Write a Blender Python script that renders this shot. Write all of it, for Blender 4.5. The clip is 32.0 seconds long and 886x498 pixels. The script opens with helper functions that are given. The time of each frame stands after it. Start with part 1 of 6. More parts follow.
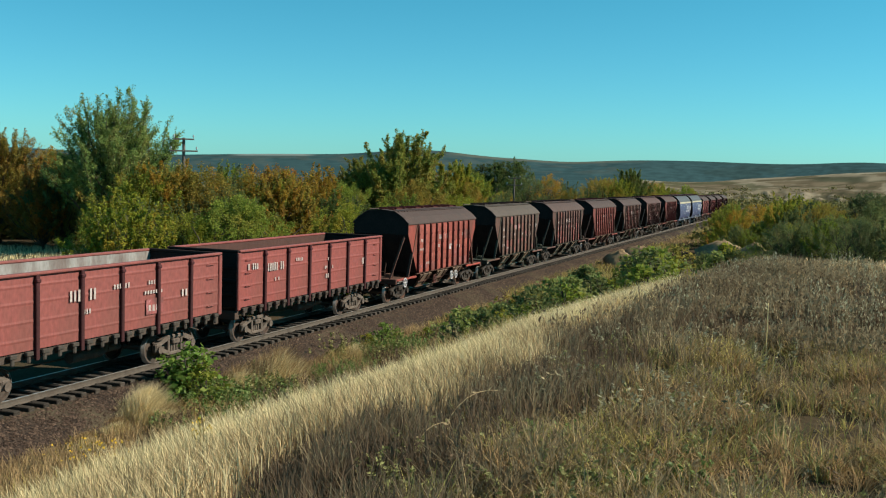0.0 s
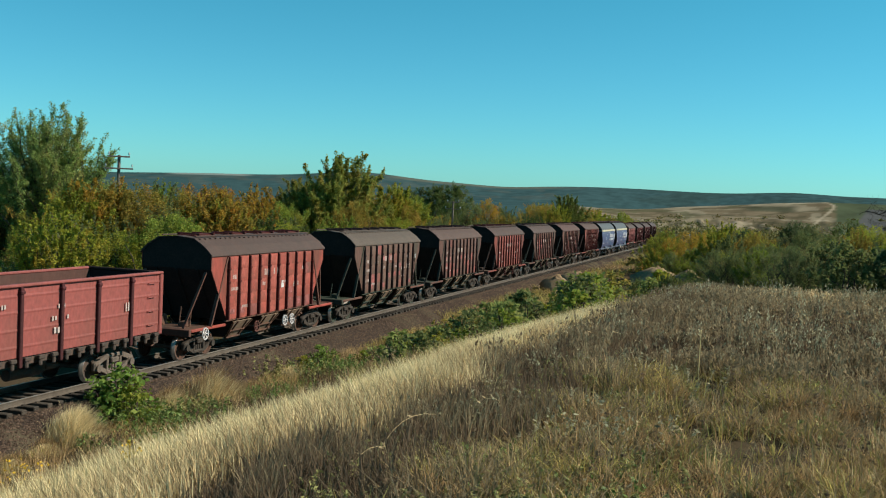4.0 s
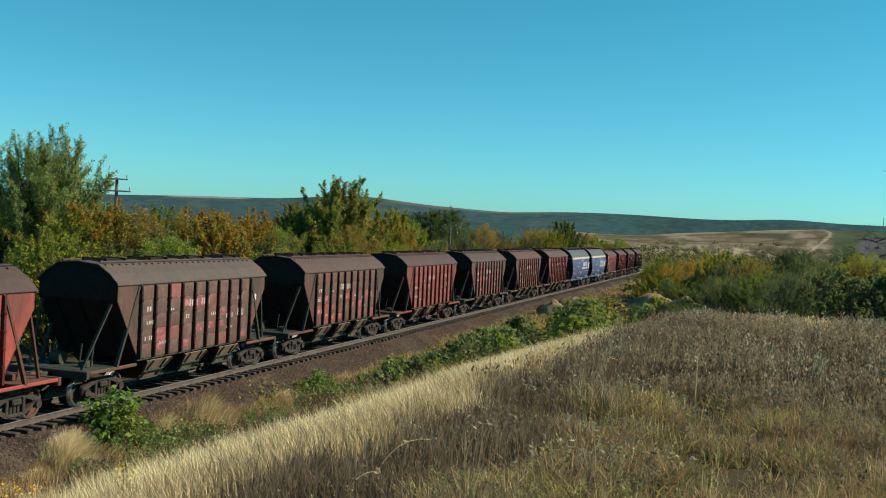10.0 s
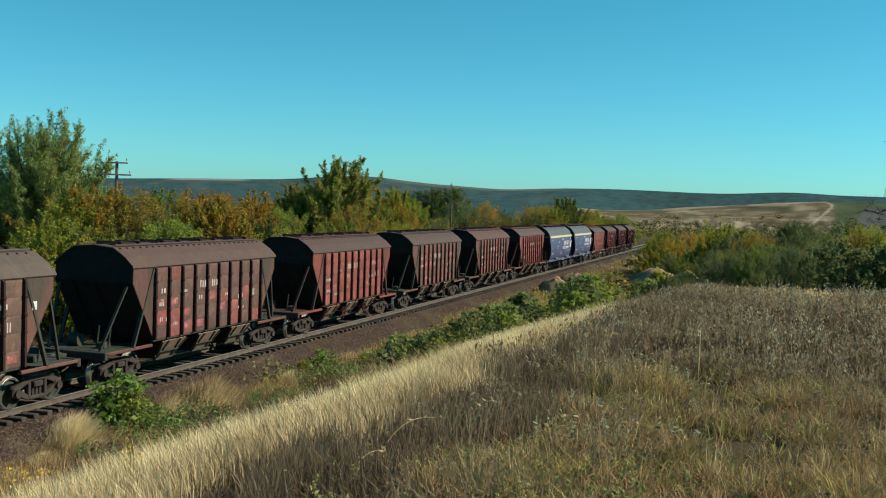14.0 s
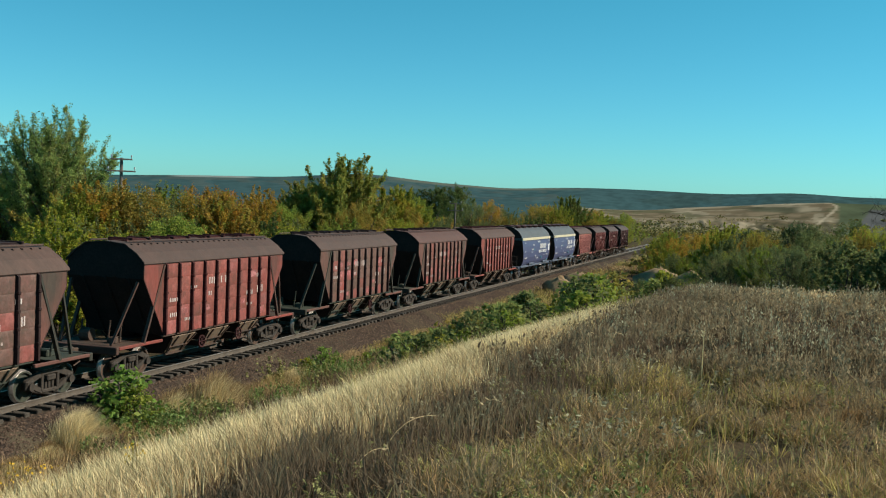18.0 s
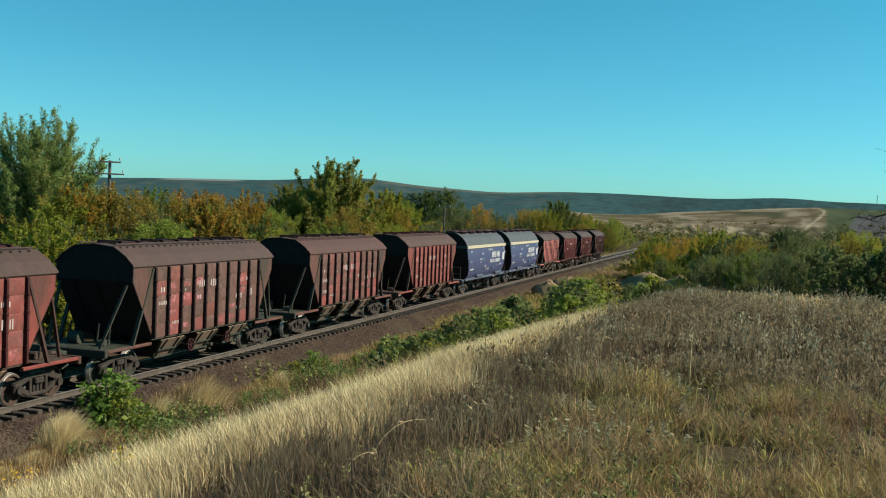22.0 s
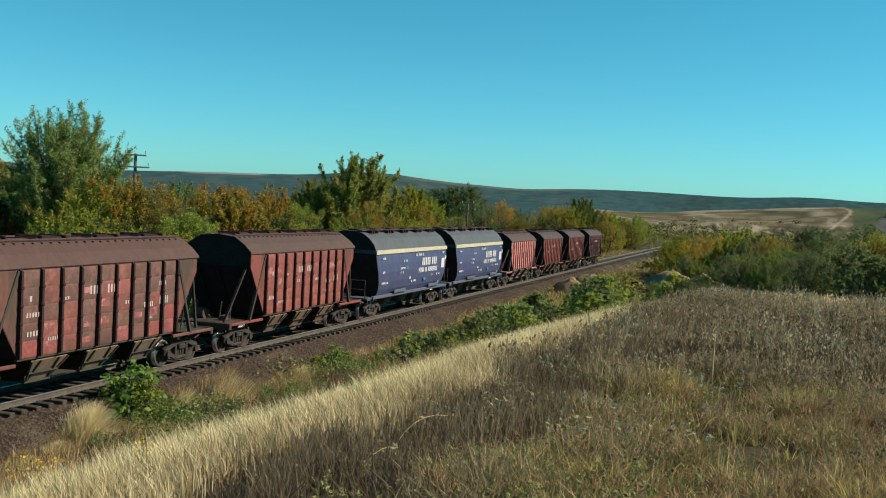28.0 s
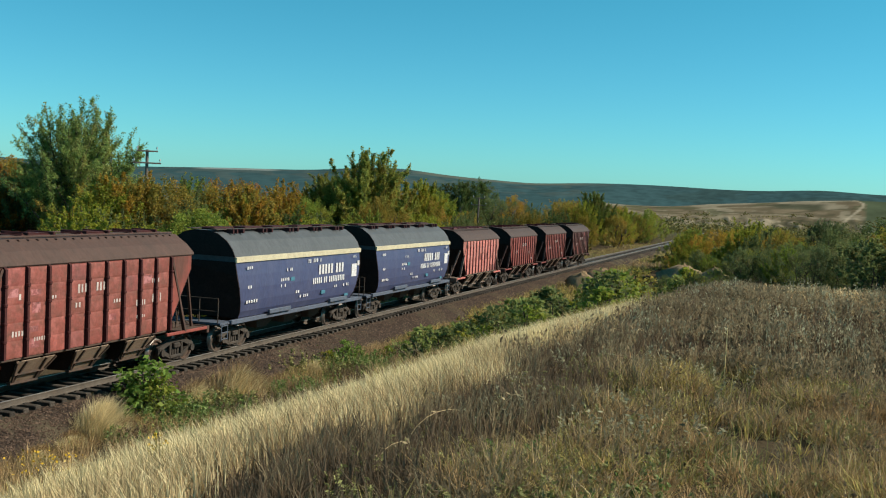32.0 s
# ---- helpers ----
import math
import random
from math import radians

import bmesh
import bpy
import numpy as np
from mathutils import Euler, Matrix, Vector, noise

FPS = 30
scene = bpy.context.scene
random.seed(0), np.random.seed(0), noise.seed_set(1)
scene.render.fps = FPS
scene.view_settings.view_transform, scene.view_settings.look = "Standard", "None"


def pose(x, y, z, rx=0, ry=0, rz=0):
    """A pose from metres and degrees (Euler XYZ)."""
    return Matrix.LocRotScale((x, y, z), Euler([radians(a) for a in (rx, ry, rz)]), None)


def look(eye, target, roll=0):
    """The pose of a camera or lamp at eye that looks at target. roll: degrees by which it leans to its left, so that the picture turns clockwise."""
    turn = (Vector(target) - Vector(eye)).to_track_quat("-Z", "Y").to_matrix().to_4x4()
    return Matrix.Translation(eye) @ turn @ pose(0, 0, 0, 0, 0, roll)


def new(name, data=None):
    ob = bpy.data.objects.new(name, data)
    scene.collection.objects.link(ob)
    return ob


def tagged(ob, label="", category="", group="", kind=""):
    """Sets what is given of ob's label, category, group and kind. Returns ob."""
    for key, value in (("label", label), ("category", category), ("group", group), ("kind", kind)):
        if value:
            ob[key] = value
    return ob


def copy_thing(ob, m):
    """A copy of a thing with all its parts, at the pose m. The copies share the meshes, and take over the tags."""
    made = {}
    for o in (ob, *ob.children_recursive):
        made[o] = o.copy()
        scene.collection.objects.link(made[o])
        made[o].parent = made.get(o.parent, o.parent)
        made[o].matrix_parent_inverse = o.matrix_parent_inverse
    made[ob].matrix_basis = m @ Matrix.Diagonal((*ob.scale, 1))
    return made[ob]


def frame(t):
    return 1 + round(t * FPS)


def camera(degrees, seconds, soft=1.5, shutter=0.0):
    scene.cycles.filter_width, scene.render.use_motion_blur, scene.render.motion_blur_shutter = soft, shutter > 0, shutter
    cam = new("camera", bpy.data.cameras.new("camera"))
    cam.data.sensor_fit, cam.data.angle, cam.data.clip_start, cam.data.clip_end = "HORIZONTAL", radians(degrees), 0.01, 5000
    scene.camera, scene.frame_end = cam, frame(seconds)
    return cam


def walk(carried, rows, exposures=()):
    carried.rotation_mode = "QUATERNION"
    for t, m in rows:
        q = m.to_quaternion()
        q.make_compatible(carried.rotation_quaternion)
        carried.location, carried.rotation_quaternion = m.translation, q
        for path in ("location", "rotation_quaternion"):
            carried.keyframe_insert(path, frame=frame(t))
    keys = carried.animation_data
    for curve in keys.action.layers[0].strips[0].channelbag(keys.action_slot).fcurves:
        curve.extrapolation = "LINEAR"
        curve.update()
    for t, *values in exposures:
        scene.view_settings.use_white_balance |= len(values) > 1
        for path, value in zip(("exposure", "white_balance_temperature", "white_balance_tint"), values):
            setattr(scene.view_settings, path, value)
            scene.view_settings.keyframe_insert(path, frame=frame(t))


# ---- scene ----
cam = camera(45.93, 32.0, soft=1.1)
EYE = 6.391
PATH = [
    (0, pose(0, 0, EYE, 85.407, -1.357, 20.317)),
    (0.5, pose(0, 0, EYE, 85.308, -1.886, 20.148)),
    (1, pose(0, 0, EYE, 85.569, -1.490, 19.504)),
    (1.5, pose(0, 0, EYE, 85.358, -1.554, 17.081)),
    (2, pose(0, 0, EYE, 85.389, -1.919, 16.391)),
    (2.5, pose(0, 0, EYE, 85.902, -1.814, 16.064)),
    (3, pose(0, 0, EYE, 86.828, -2.003, 16.677)),
    (3.5, pose(0, 0, EYE, 86.763, -2.359, 16.842)),
    (5.5, pose(0, 0, EYE, 86.942, -2.372, 17.285)),
    (6, pose(0, 0, EYE, 86.843, -2.609, 17.289)),
    (6.5, pose(0, 0, EYE, 86.435, -2.690, 17.636)),
    (7, pose(0, 0, EYE, 86.125, -3.212, 17.501)),
    (7.5, pose(0, 0, EYE, 86.573, -3.154, 16.921)),
    (8, pose(0, 0, EYE, 86.997, -2.798, 16.312)),
    (8.5, pose(0, 0, EYE, 86.165, -2.910, 15.805)),
    (9, pose(0, 0, EYE, 86.042, -3.148, 16.445)),
    (9.5, pose(0, 0, EYE, 86.920, -3.357, 15.346)),
    (10, pose(0, 0, EYE, 88.140, -2.821, 16.837)),
    (10.5, pose(0, 0, EYE, 88.190, -2.149, 17.607)),
    (11, pose(0, 0, EYE, 87.850, -1.444, 17.357)),
    (11.5, pose(0, 0, EYE, 87.246, -1.753, 16.660)),
    (12, pose(0, 0, EYE, 86.654, -1.440, 15.845)),
    (12.5, pose(0, 0, EYE, 86.578, -1.850, 15.641)),
    (13, pose(0, 0, EYE, 86.521, -1.489, 15.885)),
    (13.5, pose(0, 0, EYE, 86.770, -1.736, 16.379)),
    (14, pose(0, 0, EYE, 86.953, -1.871, 16.885)),
    (14.5, pose(0, 0, EYE, 87.099, -1.914, 17.472)),
    (16.5, pose(0, 0, EYE, 87.509, -2.126, 17.628)),
    (17, pose(0, 0, EYE, 87.261, -2.077, 17.571)),
    (17.5, pose(0, 0, EYE, 87.291, -2.056, 17.279)),
    (18, pose(0, 0, EYE, 86.867, -2.252, 17.112)),
    (18.5, pose(0, 0, EYE, 86.864, -2.250, 17.135)),
    (19, pose(0, 0, EYE, 87.493, -1.970, 17.321)),
    (19.5, pose(0, 0, EYE, 87.267, -2.041, 17.487)),
    (20, pose(0, 0, EYE, 86.998, -1.832, 17.576)),
    (20.5, pose(0, 0, EYE, 86.943, -1.631, 17.491)),
    (21, pose(0, 0, EYE, 86.882, -1.826, 16.743)),
    (21.5, pose(0, 0, EYE, 86.975, -2.262, 16.478)),
    (22, pose(0, 0, EYE, 87.102, -2.420, 16.522)),
    (22.5, pose(0, 0, EYE, 87.240, -2.662, 16.422)),
    (23, pose(0, 0, EYE, 87.119, -2.997, 16.819)),
    (23.5, pose(0, 0, EYE, 86.910, -2.982, 16.938)),
    (24, pose(0, 0, EYE, 86.887, -2.710, 16.912)),
    (24.5, pose(0, 0, EYE, 87.153, -2.639, 17.008)),
    (25, pose(0, 0, EYE, 87.164, -2.844, 17.221)),
    (25.5, pose(0, 0, EYE, 86.961, -2.807, 17.595)),
    (27.5, pose(0, 0, EYE, 86.940, -3.120, 17.517)),
    (28, pose(0, 0, EYE, 86.818, -2.969, 17.800)),
    (28.5, pose(0, 0, EYE, 86.556, -3.122, 17.814)),
    (29, pose(0, 0, EYE, 86.540, -3.150, 17.852)),
    (29.5, pose(0, 0, EYE, 86.882, -3.090, 17.762)),
    (30, pose(0, 0, EYE, 86.866, -3.208, 17.895)),
    (30.5, pose(0, 0, EYE, 86.733, -3.582, 17.606)),
    (31, pose(0, 0, EYE, 86.389, -3.636, 17.513)),
    (31.5, pose(0, 0, EYE, 86.386, -3.047, 18.014)),
    (32, pose(0, 0, EYE, 86.498, -2.729, 18.398)),
]
walk(cam, PATH)

# ---- light ----
SUN_EL, SUN_AZ = radians(36.0), radians(70.0)      # azimuth clockwise from +y
world = bpy.data.worlds.new("world")
scene.world = world
world.use_nodes = True
wn, wl = world.node_tree.nodes, world.node_tree.links
sky = wn.new("ShaderNodeTexSky")
sky.sky_type, sky.sun_disc = "NISHITA", False
sky.sun_elevation, sky.sun_rotation = SUN_EL, SUN_AZ
sky.air_density, sky.dust_density, sky.ozone_density = 0.75, 0.2, 2.0
tint = wn.new("ShaderNodeMix")
tint.data_type, tint.blend_type = "RGBA", "MULTIPLY"
tint.inputs["Factor"].default_value = 1.0
height_of = wn.new("ShaderNodeSeparateXYZ")
wl.new(wn.new("ShaderNodeTexCoord").outputs["Generated"], height_of.inputs[0])
rise = wn.new("ShaderNodeMapRange")
rise.inputs["From Max"].default_value = 0.35
wl.new(height_of.outputs["Z"], rise.inputs["Value"])
haze = wn.new("ShaderNodeMix")
haze.data_type = "RGBA"
haze.inputs["A"].default_value, haze.inputs["B"].default_value = (0.37, 0.89, 0.99, 1), (0.19, 1.13, 0.965, 1)
wl.new(rise.outputs["Result"], haze.inputs["Factor"])
wl.new(haze.outputs["Result"], tint.inputs["B"])
wl.new(sky.outputs[0], tint.inputs["A"])
wl.new(tint.outputs["Result"], wn["Background"].inputs["Color"])
wn["Background"].inputs["Strength"].default_value = 0.086
sun = new("sun", bpy.data.lights.new("sun", "SUN"))
sun.data.energy, sun.data.angle, sun.data.color = 5.0, radians(0.53), (1.0, 0.89, 0.72)
to_sun = Vector((math.sin(SUN_AZ) * math.cos(SUN_EL), math.cos(SUN_AZ) * math.cos(SUN_EL), math.sin(SUN_EL)))
sun.matrix_world = look(to_sun * 100, (0, 0, 0))
scene.view_settings.exposure = 0.5


# ---- materials ----
def material(name, colour, rough=0.8, metal=0.0, second=None, scale=6.0, fine=60.0, mix=0.5, bump=0.3, bump_scale=80.0,
             tinted=False, island=0.0, third=None, third_scale=0.6, translucent=0.0, streak=(1, 1, 1), spec=0.3, objrand=0.0, shifted=False):
    """A procedural surface: two colours mixed by coarse and fine noise, a third in large patches, with fine relief."""
    m = bpy.data.materials.new(name)
    m.use_nodes = True
    n, l = m.node_tree.nodes, m.node_tree.links
    b = n["Principled BSDF"]
    b.inputs["Roughness"].default_value, b.inputs["Metallic"].default_value = rough, metal
    b.inputs["Specular IOR Level"].default_value = spec
    co = n.new("ShaderNodeTexCoord")
    mp = n.new("ShaderNodeMapping")
    mp.inputs["Scale"].default_value = streak
    l.new(co.outputs["Object"], mp.inputs["Vector"])
    if shifted:
        other = n.new("ShaderNodeMath")
        other.operation = "MULTIPLY"
        other.inputs[1].default_value = 97.0
        l.new(n.new("ShaderNodeObjectInfo").outputs["Random"], other.inputs[0])
        l.new(other.outputs[0], mp.inputs["Location"])

    def noise_tex(s, detail=5.0, r=0.6):
        t = n.new("ShaderNodeTexNoise")
        t.inputs["Scale"].default_value, t.inputs["Detail"].default_value, t.inputs["Roughness"].default_value = s, detail, r
        l.new(mp.outputs[0], t.inputs["Vector"])
        return t.outputs["Fac"]

    def ramp(fac, lo, hi):
        r = n.new("ShaderNodeMapRange")
        r.inputs["From Min"].default_value, r.inputs["From Max"].default_value = lo, hi
        l.new(fac, r.inputs["Value"])
        return r.outputs["Result"]

    def blend(fac, a, bb, kind="MIX"):
        x = n.new("ShaderNodeMix")
        x.data_type, x.blend_type = "RGBA", kind
        for key, v in (("Factor", fac), ("A", a), ("B", bb)):
            if hasattr(v, "is_linked"):
                l.new(v, x.inputs[key])
            else:
                x.inputs[key].default_value = v if key == "Factor" else (*v, 1)
        return x.outputs["Result"]

    col = colour
    if second:
        col = blend(ramp(noise_tex(scale), 0.5 - mix * 0.3, 0.5 + mix * 0.3), colour, second)
    if third:
        col = blend(ramp(noise_tex(third_scale), 0.5, 0.62), col, third)
    grain = ramp(noise_tex(fine, 3.0), 0.25, 0.75)
    col = blend(0.35, col, blend(grain, (0.35, 0.35, 0.35), (1.65, 1.65, 1.65)), "MULTIPLY") if fine else col
    info = None
    if tinted or objrand:
        info = n.new("ShaderNodeObjectInfo")
    if tinted:
        col = blend(1.0, col, info.outputs["Color"], "MULTIPLY")
    for amount, source in ((objrand, "info"), (island, "geo")):
        if amount:
            if source == "info":
                rnd = info.outputs["Random"]
            else:
                rnd = n.new("ShaderNodeNewGeometry").outputs["Random Per Island"]
            lo, hi = 1 - amount, 1 + amount
            x = n.new("ShaderNodeMapRange")
            x.inputs["To Min"].default_value, x.inputs["To Max"].default_value = lo, hi
            l.new(rnd, x.inputs["Value"])
            c3 = n.new("ShaderNodeCombineColor")
            for k in range(3):
                l.new(x.outputs["Result"], c3.inputs[k])
            col = blend(1.0, col, c3.outputs[0], "MULTIPLY")
    if hasattr(col, "is_linked"):
        l.new(col, b.inputs["Base Color"])
    else:
        b.inputs["Base Color"].default_value = (*col, 1)
    if bump:
        bp = n.new("ShaderNodeBump")
        bp.inputs["Strength"].default_value, bp.inputs["Distance"].default_value = bump, 0.02
        l.new(noise_tex(bump_scale, 4.0), bp.inputs["Height"])
        l.new(bp.outputs[0], b.inputs["Normal"])
    if translucent:
        tr = n.new("ShaderNodeBsdfTranslucent")
        if hasattr(col, "is_linked"):
            l.new(col, tr.inputs["Color"])
        mixer = n.new("ShaderNodeMixShader")
        mixer.inputs[0].default_value = translucent
        l.new(b.outputs[0], mixer.inputs[1])
        l.new(tr.outputs[0], mixer.inputs[2])
        l.new(mixer.outputs[0], n["Material Output"].inputs["Surface"])
    return m


RED = material("oxide_red_paint", (0.225, 0.060, 0.050), 0.62, second=(0.150, 0.047, 0.040), scale=1.3, fine=9, mix=0.7, third=(0.095, 0.045, 0.037), third_scale=0.45, bump=0.15, tinted=True, streak=(1, 1, 0.35))
ROOF = material("rusty_roof_paint", (0.072, 0.043, 0.036), 0.72, second=(0.050, 0.034, 0.029), scale=0.9, fine=7, mix=0.8, bump=0.2, tinted=True, streak=(0.5, 1.6, 0.5))
WAGONRED = material("plain_wagon_red", (0.235, 0.066, 0.057), 0.6, second=(0.20, 0.058, 0.050), scale=1.1, fine=9, mix=0.7, third=(0.185, 0.06, 0.05), third_scale=0.6, bump=0.1, tinted=True, streak=(1, 1, 0.5))
PANEL = material("weathered_panel_paint", (0.208, 0.062, 0.054), 0.65, second=(0.125, 0.056, 0.046), scale=2.2, fine=11, mix=0.6, third=(0.225, 0.082, 0.073), third_scale=2.6, bump=0.15, tinted=True, shifted=True)
CAST = material("dusty_cast_steel", (0.066, 0.053, 0.044), 0.8, second=(0.034, 0.028, 0.024), scale=5, fine=20, mix=0.7, bump=0.3, tinted=True)
CLEAN = material("clean_red_patch", (0.30, 0.085, 0.084), 0.6, second=(0.13, 0.052, 0.046), scale=2.6, fine=14, mix=0.55, bump=0.1, third=(0.36, 0.15, 0.15), third_scale=3.5)
GRIME = material("dark_grimy_steel", (0.045, 0.038, 0.033), 0.75, second=(0.08, 0.055, 0.042), scale=3, fine=25, bump=0.3, tinted=True)
CHUTE = material("dusty_brown_steel", (0.22, 0.16, 0.115), 0.75, second=(0.15, 0.105, 0.075), scale=2, fine=14, bump=0.2)
# near-black that paints the sunless shade onto the wagons' end walls
NEARBLACK = material("near_black_shade", (0.027, 0.021, 0.020), 0.9, second=(0.036, 0.025, 0.023), scale=2, fine=15, bump=0.1, spec=0.02)
# dark brown for ribs and posts, with their shade put into the colour
SHADEBROWN = material("dirty_and_shaded_brown", (0.062, 0.022, 0.024), 0.75, second=(0.040, 0.018, 0.018), scale=2, fine=14, bump=0.2, spec=0.1, tinted=True)
STEEL = material("worn_bright_steel", (0.34, 0.31, 0.29), 0.42, 0.6, second=(0.20, 0.18, 0.165), scale=8, fine=40, bump=0.1)
WHITE = material("stencil_white", (0.58, 0.59, 0.62), 0.7, second=(0.42, 0.40, 0.40), scale=9, fine=30, bump=0)
STENCIL = material("faded_stencil_white", (0.46, 0.41, 0.39), 0.7, second=(0.34, 0.27, 0.255), scale=5, fine=30, bump=0)
LIME = material("lime_dusted_steel", (0.30, 0.30, 0.29), 0.8, second=(0.115, 0.08, 0.07), scale=0.8, fine=12, mix=0.5, bump=0.2, streak=(1, 1, 0.4))
BLUE = material("faded_blue_paint", (0.044, 0.055, 0.122), 0.5, second=(0.060, 0.068, 0.130), scale=1.2, fine=10, bump=0.08, streak=(1, 1, 0.4))
BLUEGREY = material("grey_blue_frame_paint", (0.085, 0.105, 0.15), 0.6, second=(0.07, 0.08, 0.105), scale=3, fine=18, bump=0.1)
SLATE = material("slate_grey_roof_paint", (0.074, 0.080, 0.088), 0.62, second=(0.058, 0.064, 0.070), scale=0.8, fine=8, bump=0.1, streak=(0.5, 1.5, 0.5))
CREAM = material("cream_stripe_paint", (0.50, 0.45, 0.31), 0.6, second=(0.40, 0.35, 0.25), scale=2, fine=12, bump=0.05)
TEAL = material("teal_marking", (0.05, 0.16, 0.22), 0.6, bump=0, fine=0)
RAIL = material("rail_steel", (0.115, 0.098, 0.082), 0.6, 0.1, second=(0.08, 0.066, 0.055), scale=3, fine=30, bump=0.1)
RAILTOP = material("rail_running_surface", (0.62, 0.60, 0.58), 0.38, 0.7, second=(0.34, 0.32, 0.31), scale=6, fine=30, bump=0.05)
SLEEPER = material("tarred_wood", (0.034, 0.028, 0.023), 0.9, second=(0.062, 0.052, 0.043), scale=3, fine=30, bump=0.5, objrand=0.4, streak=(0.4, 2, 2))
BALLAST = material("rusty_ballast", (0.066, 0.049, 0.038), 0.95, second=(0.020, 0.016, 0.015), scale=15, fine=34, mix=0.35, bump=1.0, bump_scale=16, third=(0.075, 0.062, 0.042), third_scale=0.35, spec=0.03)
STONE = material("ballast_stone", (0.110, 0.077, 0.058), 0.95, second=(0.062, 0.043, 0.034), spec=0.05, scale=4, fine=30, bump=0.3, island=0.45)
POLE = material("weathered_pole_wood", (0.17, 0.14, 0.12), 0.85, second=(0.11, 0.092, 0.08), scale=5, fine=40, bump=0.5, streak=(2, 2, 0.2))
CLAY = material("pale_ochre_clay", (0.30, 0.22, 0.135), 0.95, second=(0.21, 0.15, 0.09), scale=1.5, fine=10, bump=0.6, bump_scale=6, spec=0.02)
INSUL = material("glass_insulator", (0.35, 0.37, 0.36), 0.25, fine=0, bump=0, spec=0.5)
BARK = material("tree_bark", (0.085, 0.065, 0.05), 0.9, second=(0.05, 0.04, 0.032), scale=8, fine=50, bump=0.7, streak=(1, 1, 0.25))
DEADWOOD = material("grey_dead_wood", (0.075, 0.06, 0.05), 0.9, second=(0.05, 0.042, 0.036), scale=8, fine=50, bump=0.5)
LEAF = material("foliage", (0.228, 0.225, 0.046), 0.7, second=(0.16, 0.172, 0.037), scale=1.5, fine=0, mix=0.9, bump=0, tinted=True, island=0.22, translucent=0.5, third=(0.27, 0.205, 0.050), third_scale=0.75, spec=0.1)
LEAFFAR = material("distant_foliage", (0.105, 0.118, 0.036), 0.8, second=(0.165, 0.125, 0.036), scale=0.04, fine=0.6, mix=0.8, bump=0, island=0.4, translucent=0.2)
BLOND = material("dry_blond_grass", (0.80, 0.70, 0.43), 0.8, second=(0.60, 0.50, 0.28), scale=0.5, fine=0, mix=0.8, bump=0, island=0.35, translucent=0.35, spec=0.1)
BROWNGRASS = material("brown_brow_grass", (0.58, 0.45, 0.25), 0.85, second=(0.34, 0.25, 0.145), scale=0.9, fine=0, mix=0.9, bump=0, island=0.5, translucent=0.3, spec=0.1)
TAN = material("withered_tan_grass", (0.49, 0.36, 0.19), 0.85, second=(0.24, 0.165, 0.085), scale=0.6, fine=0, mix=0.9, bump=0, island=0.6, translucent=0.3, spec=0.1)
RUSSET = material("russet_dry_grass", (0.43, 0.28, 0.14), 0.85, second=(0.31, 0.215, 0.11), scale=0.9, fine=0, mix=0.9, bump=0, island=0.4, translucent=0.3, spec=0.1)
OLIVE = material("olive_grass", (0.27, 0.265, 0.076), 0.8, second=(0.45, 0.335, 0.125), scale=0.7, fine=0, mix=0.9, bump=0, island=0.6, translucent=0.3, spec=0.1)
WEED = material("withered_grey_weed", (0.32, 0.255, 0.155), 0.9, second=(0.175, 0.138, 0.086), scale=0.5, fine=0, mix=0.9, bump=0, island=0.3, translucent=0.45, spec=0.05)
DARKWEED = material("dark_withered_weed", (0.20, 0.145, 0.096), 0.9, second=(0.115, 0.085, 0.058), scale=0.6, fine=0, mix=0.9, bump=0, island=0.3, translucent=0.45, spec=0.05)
SAGE = material("sage_green_leaf", (0.18, 0.19, 0.055), 0.7, second=(0.28, 0.265, 0.11), scale=1.5, fine=0, mix=0.9, bump=0, island=0.4, translucent=0.3)
GREENLEAF = material("fresh_herb_leaf", (0.115, 0.20, 0.045), 0.6, second=(0.17, 0.22, 0.07), scale=1.5, fine=0, mix=0.9, bump=0, island=0.5, translucent=0.35)
SILVER = material("silver_grey_leaf", (0.42, 0.39, 0.26), 0.8, second=(0.22, 0.22, 0.14), scale=1.0, fine=0, mix=0.9, bump=0, island=0.5, translucent=0.45, spec=0.1)
WING = material("clear_wing", (0.05, 0.06, 0.065), 0.4, fine=0, bump=0, translucent=0.6)
YELLOW = material("yellow_petal", (0.55, 0.36, 0.02), 0.6, fine=0, bump=0, island=0.2)


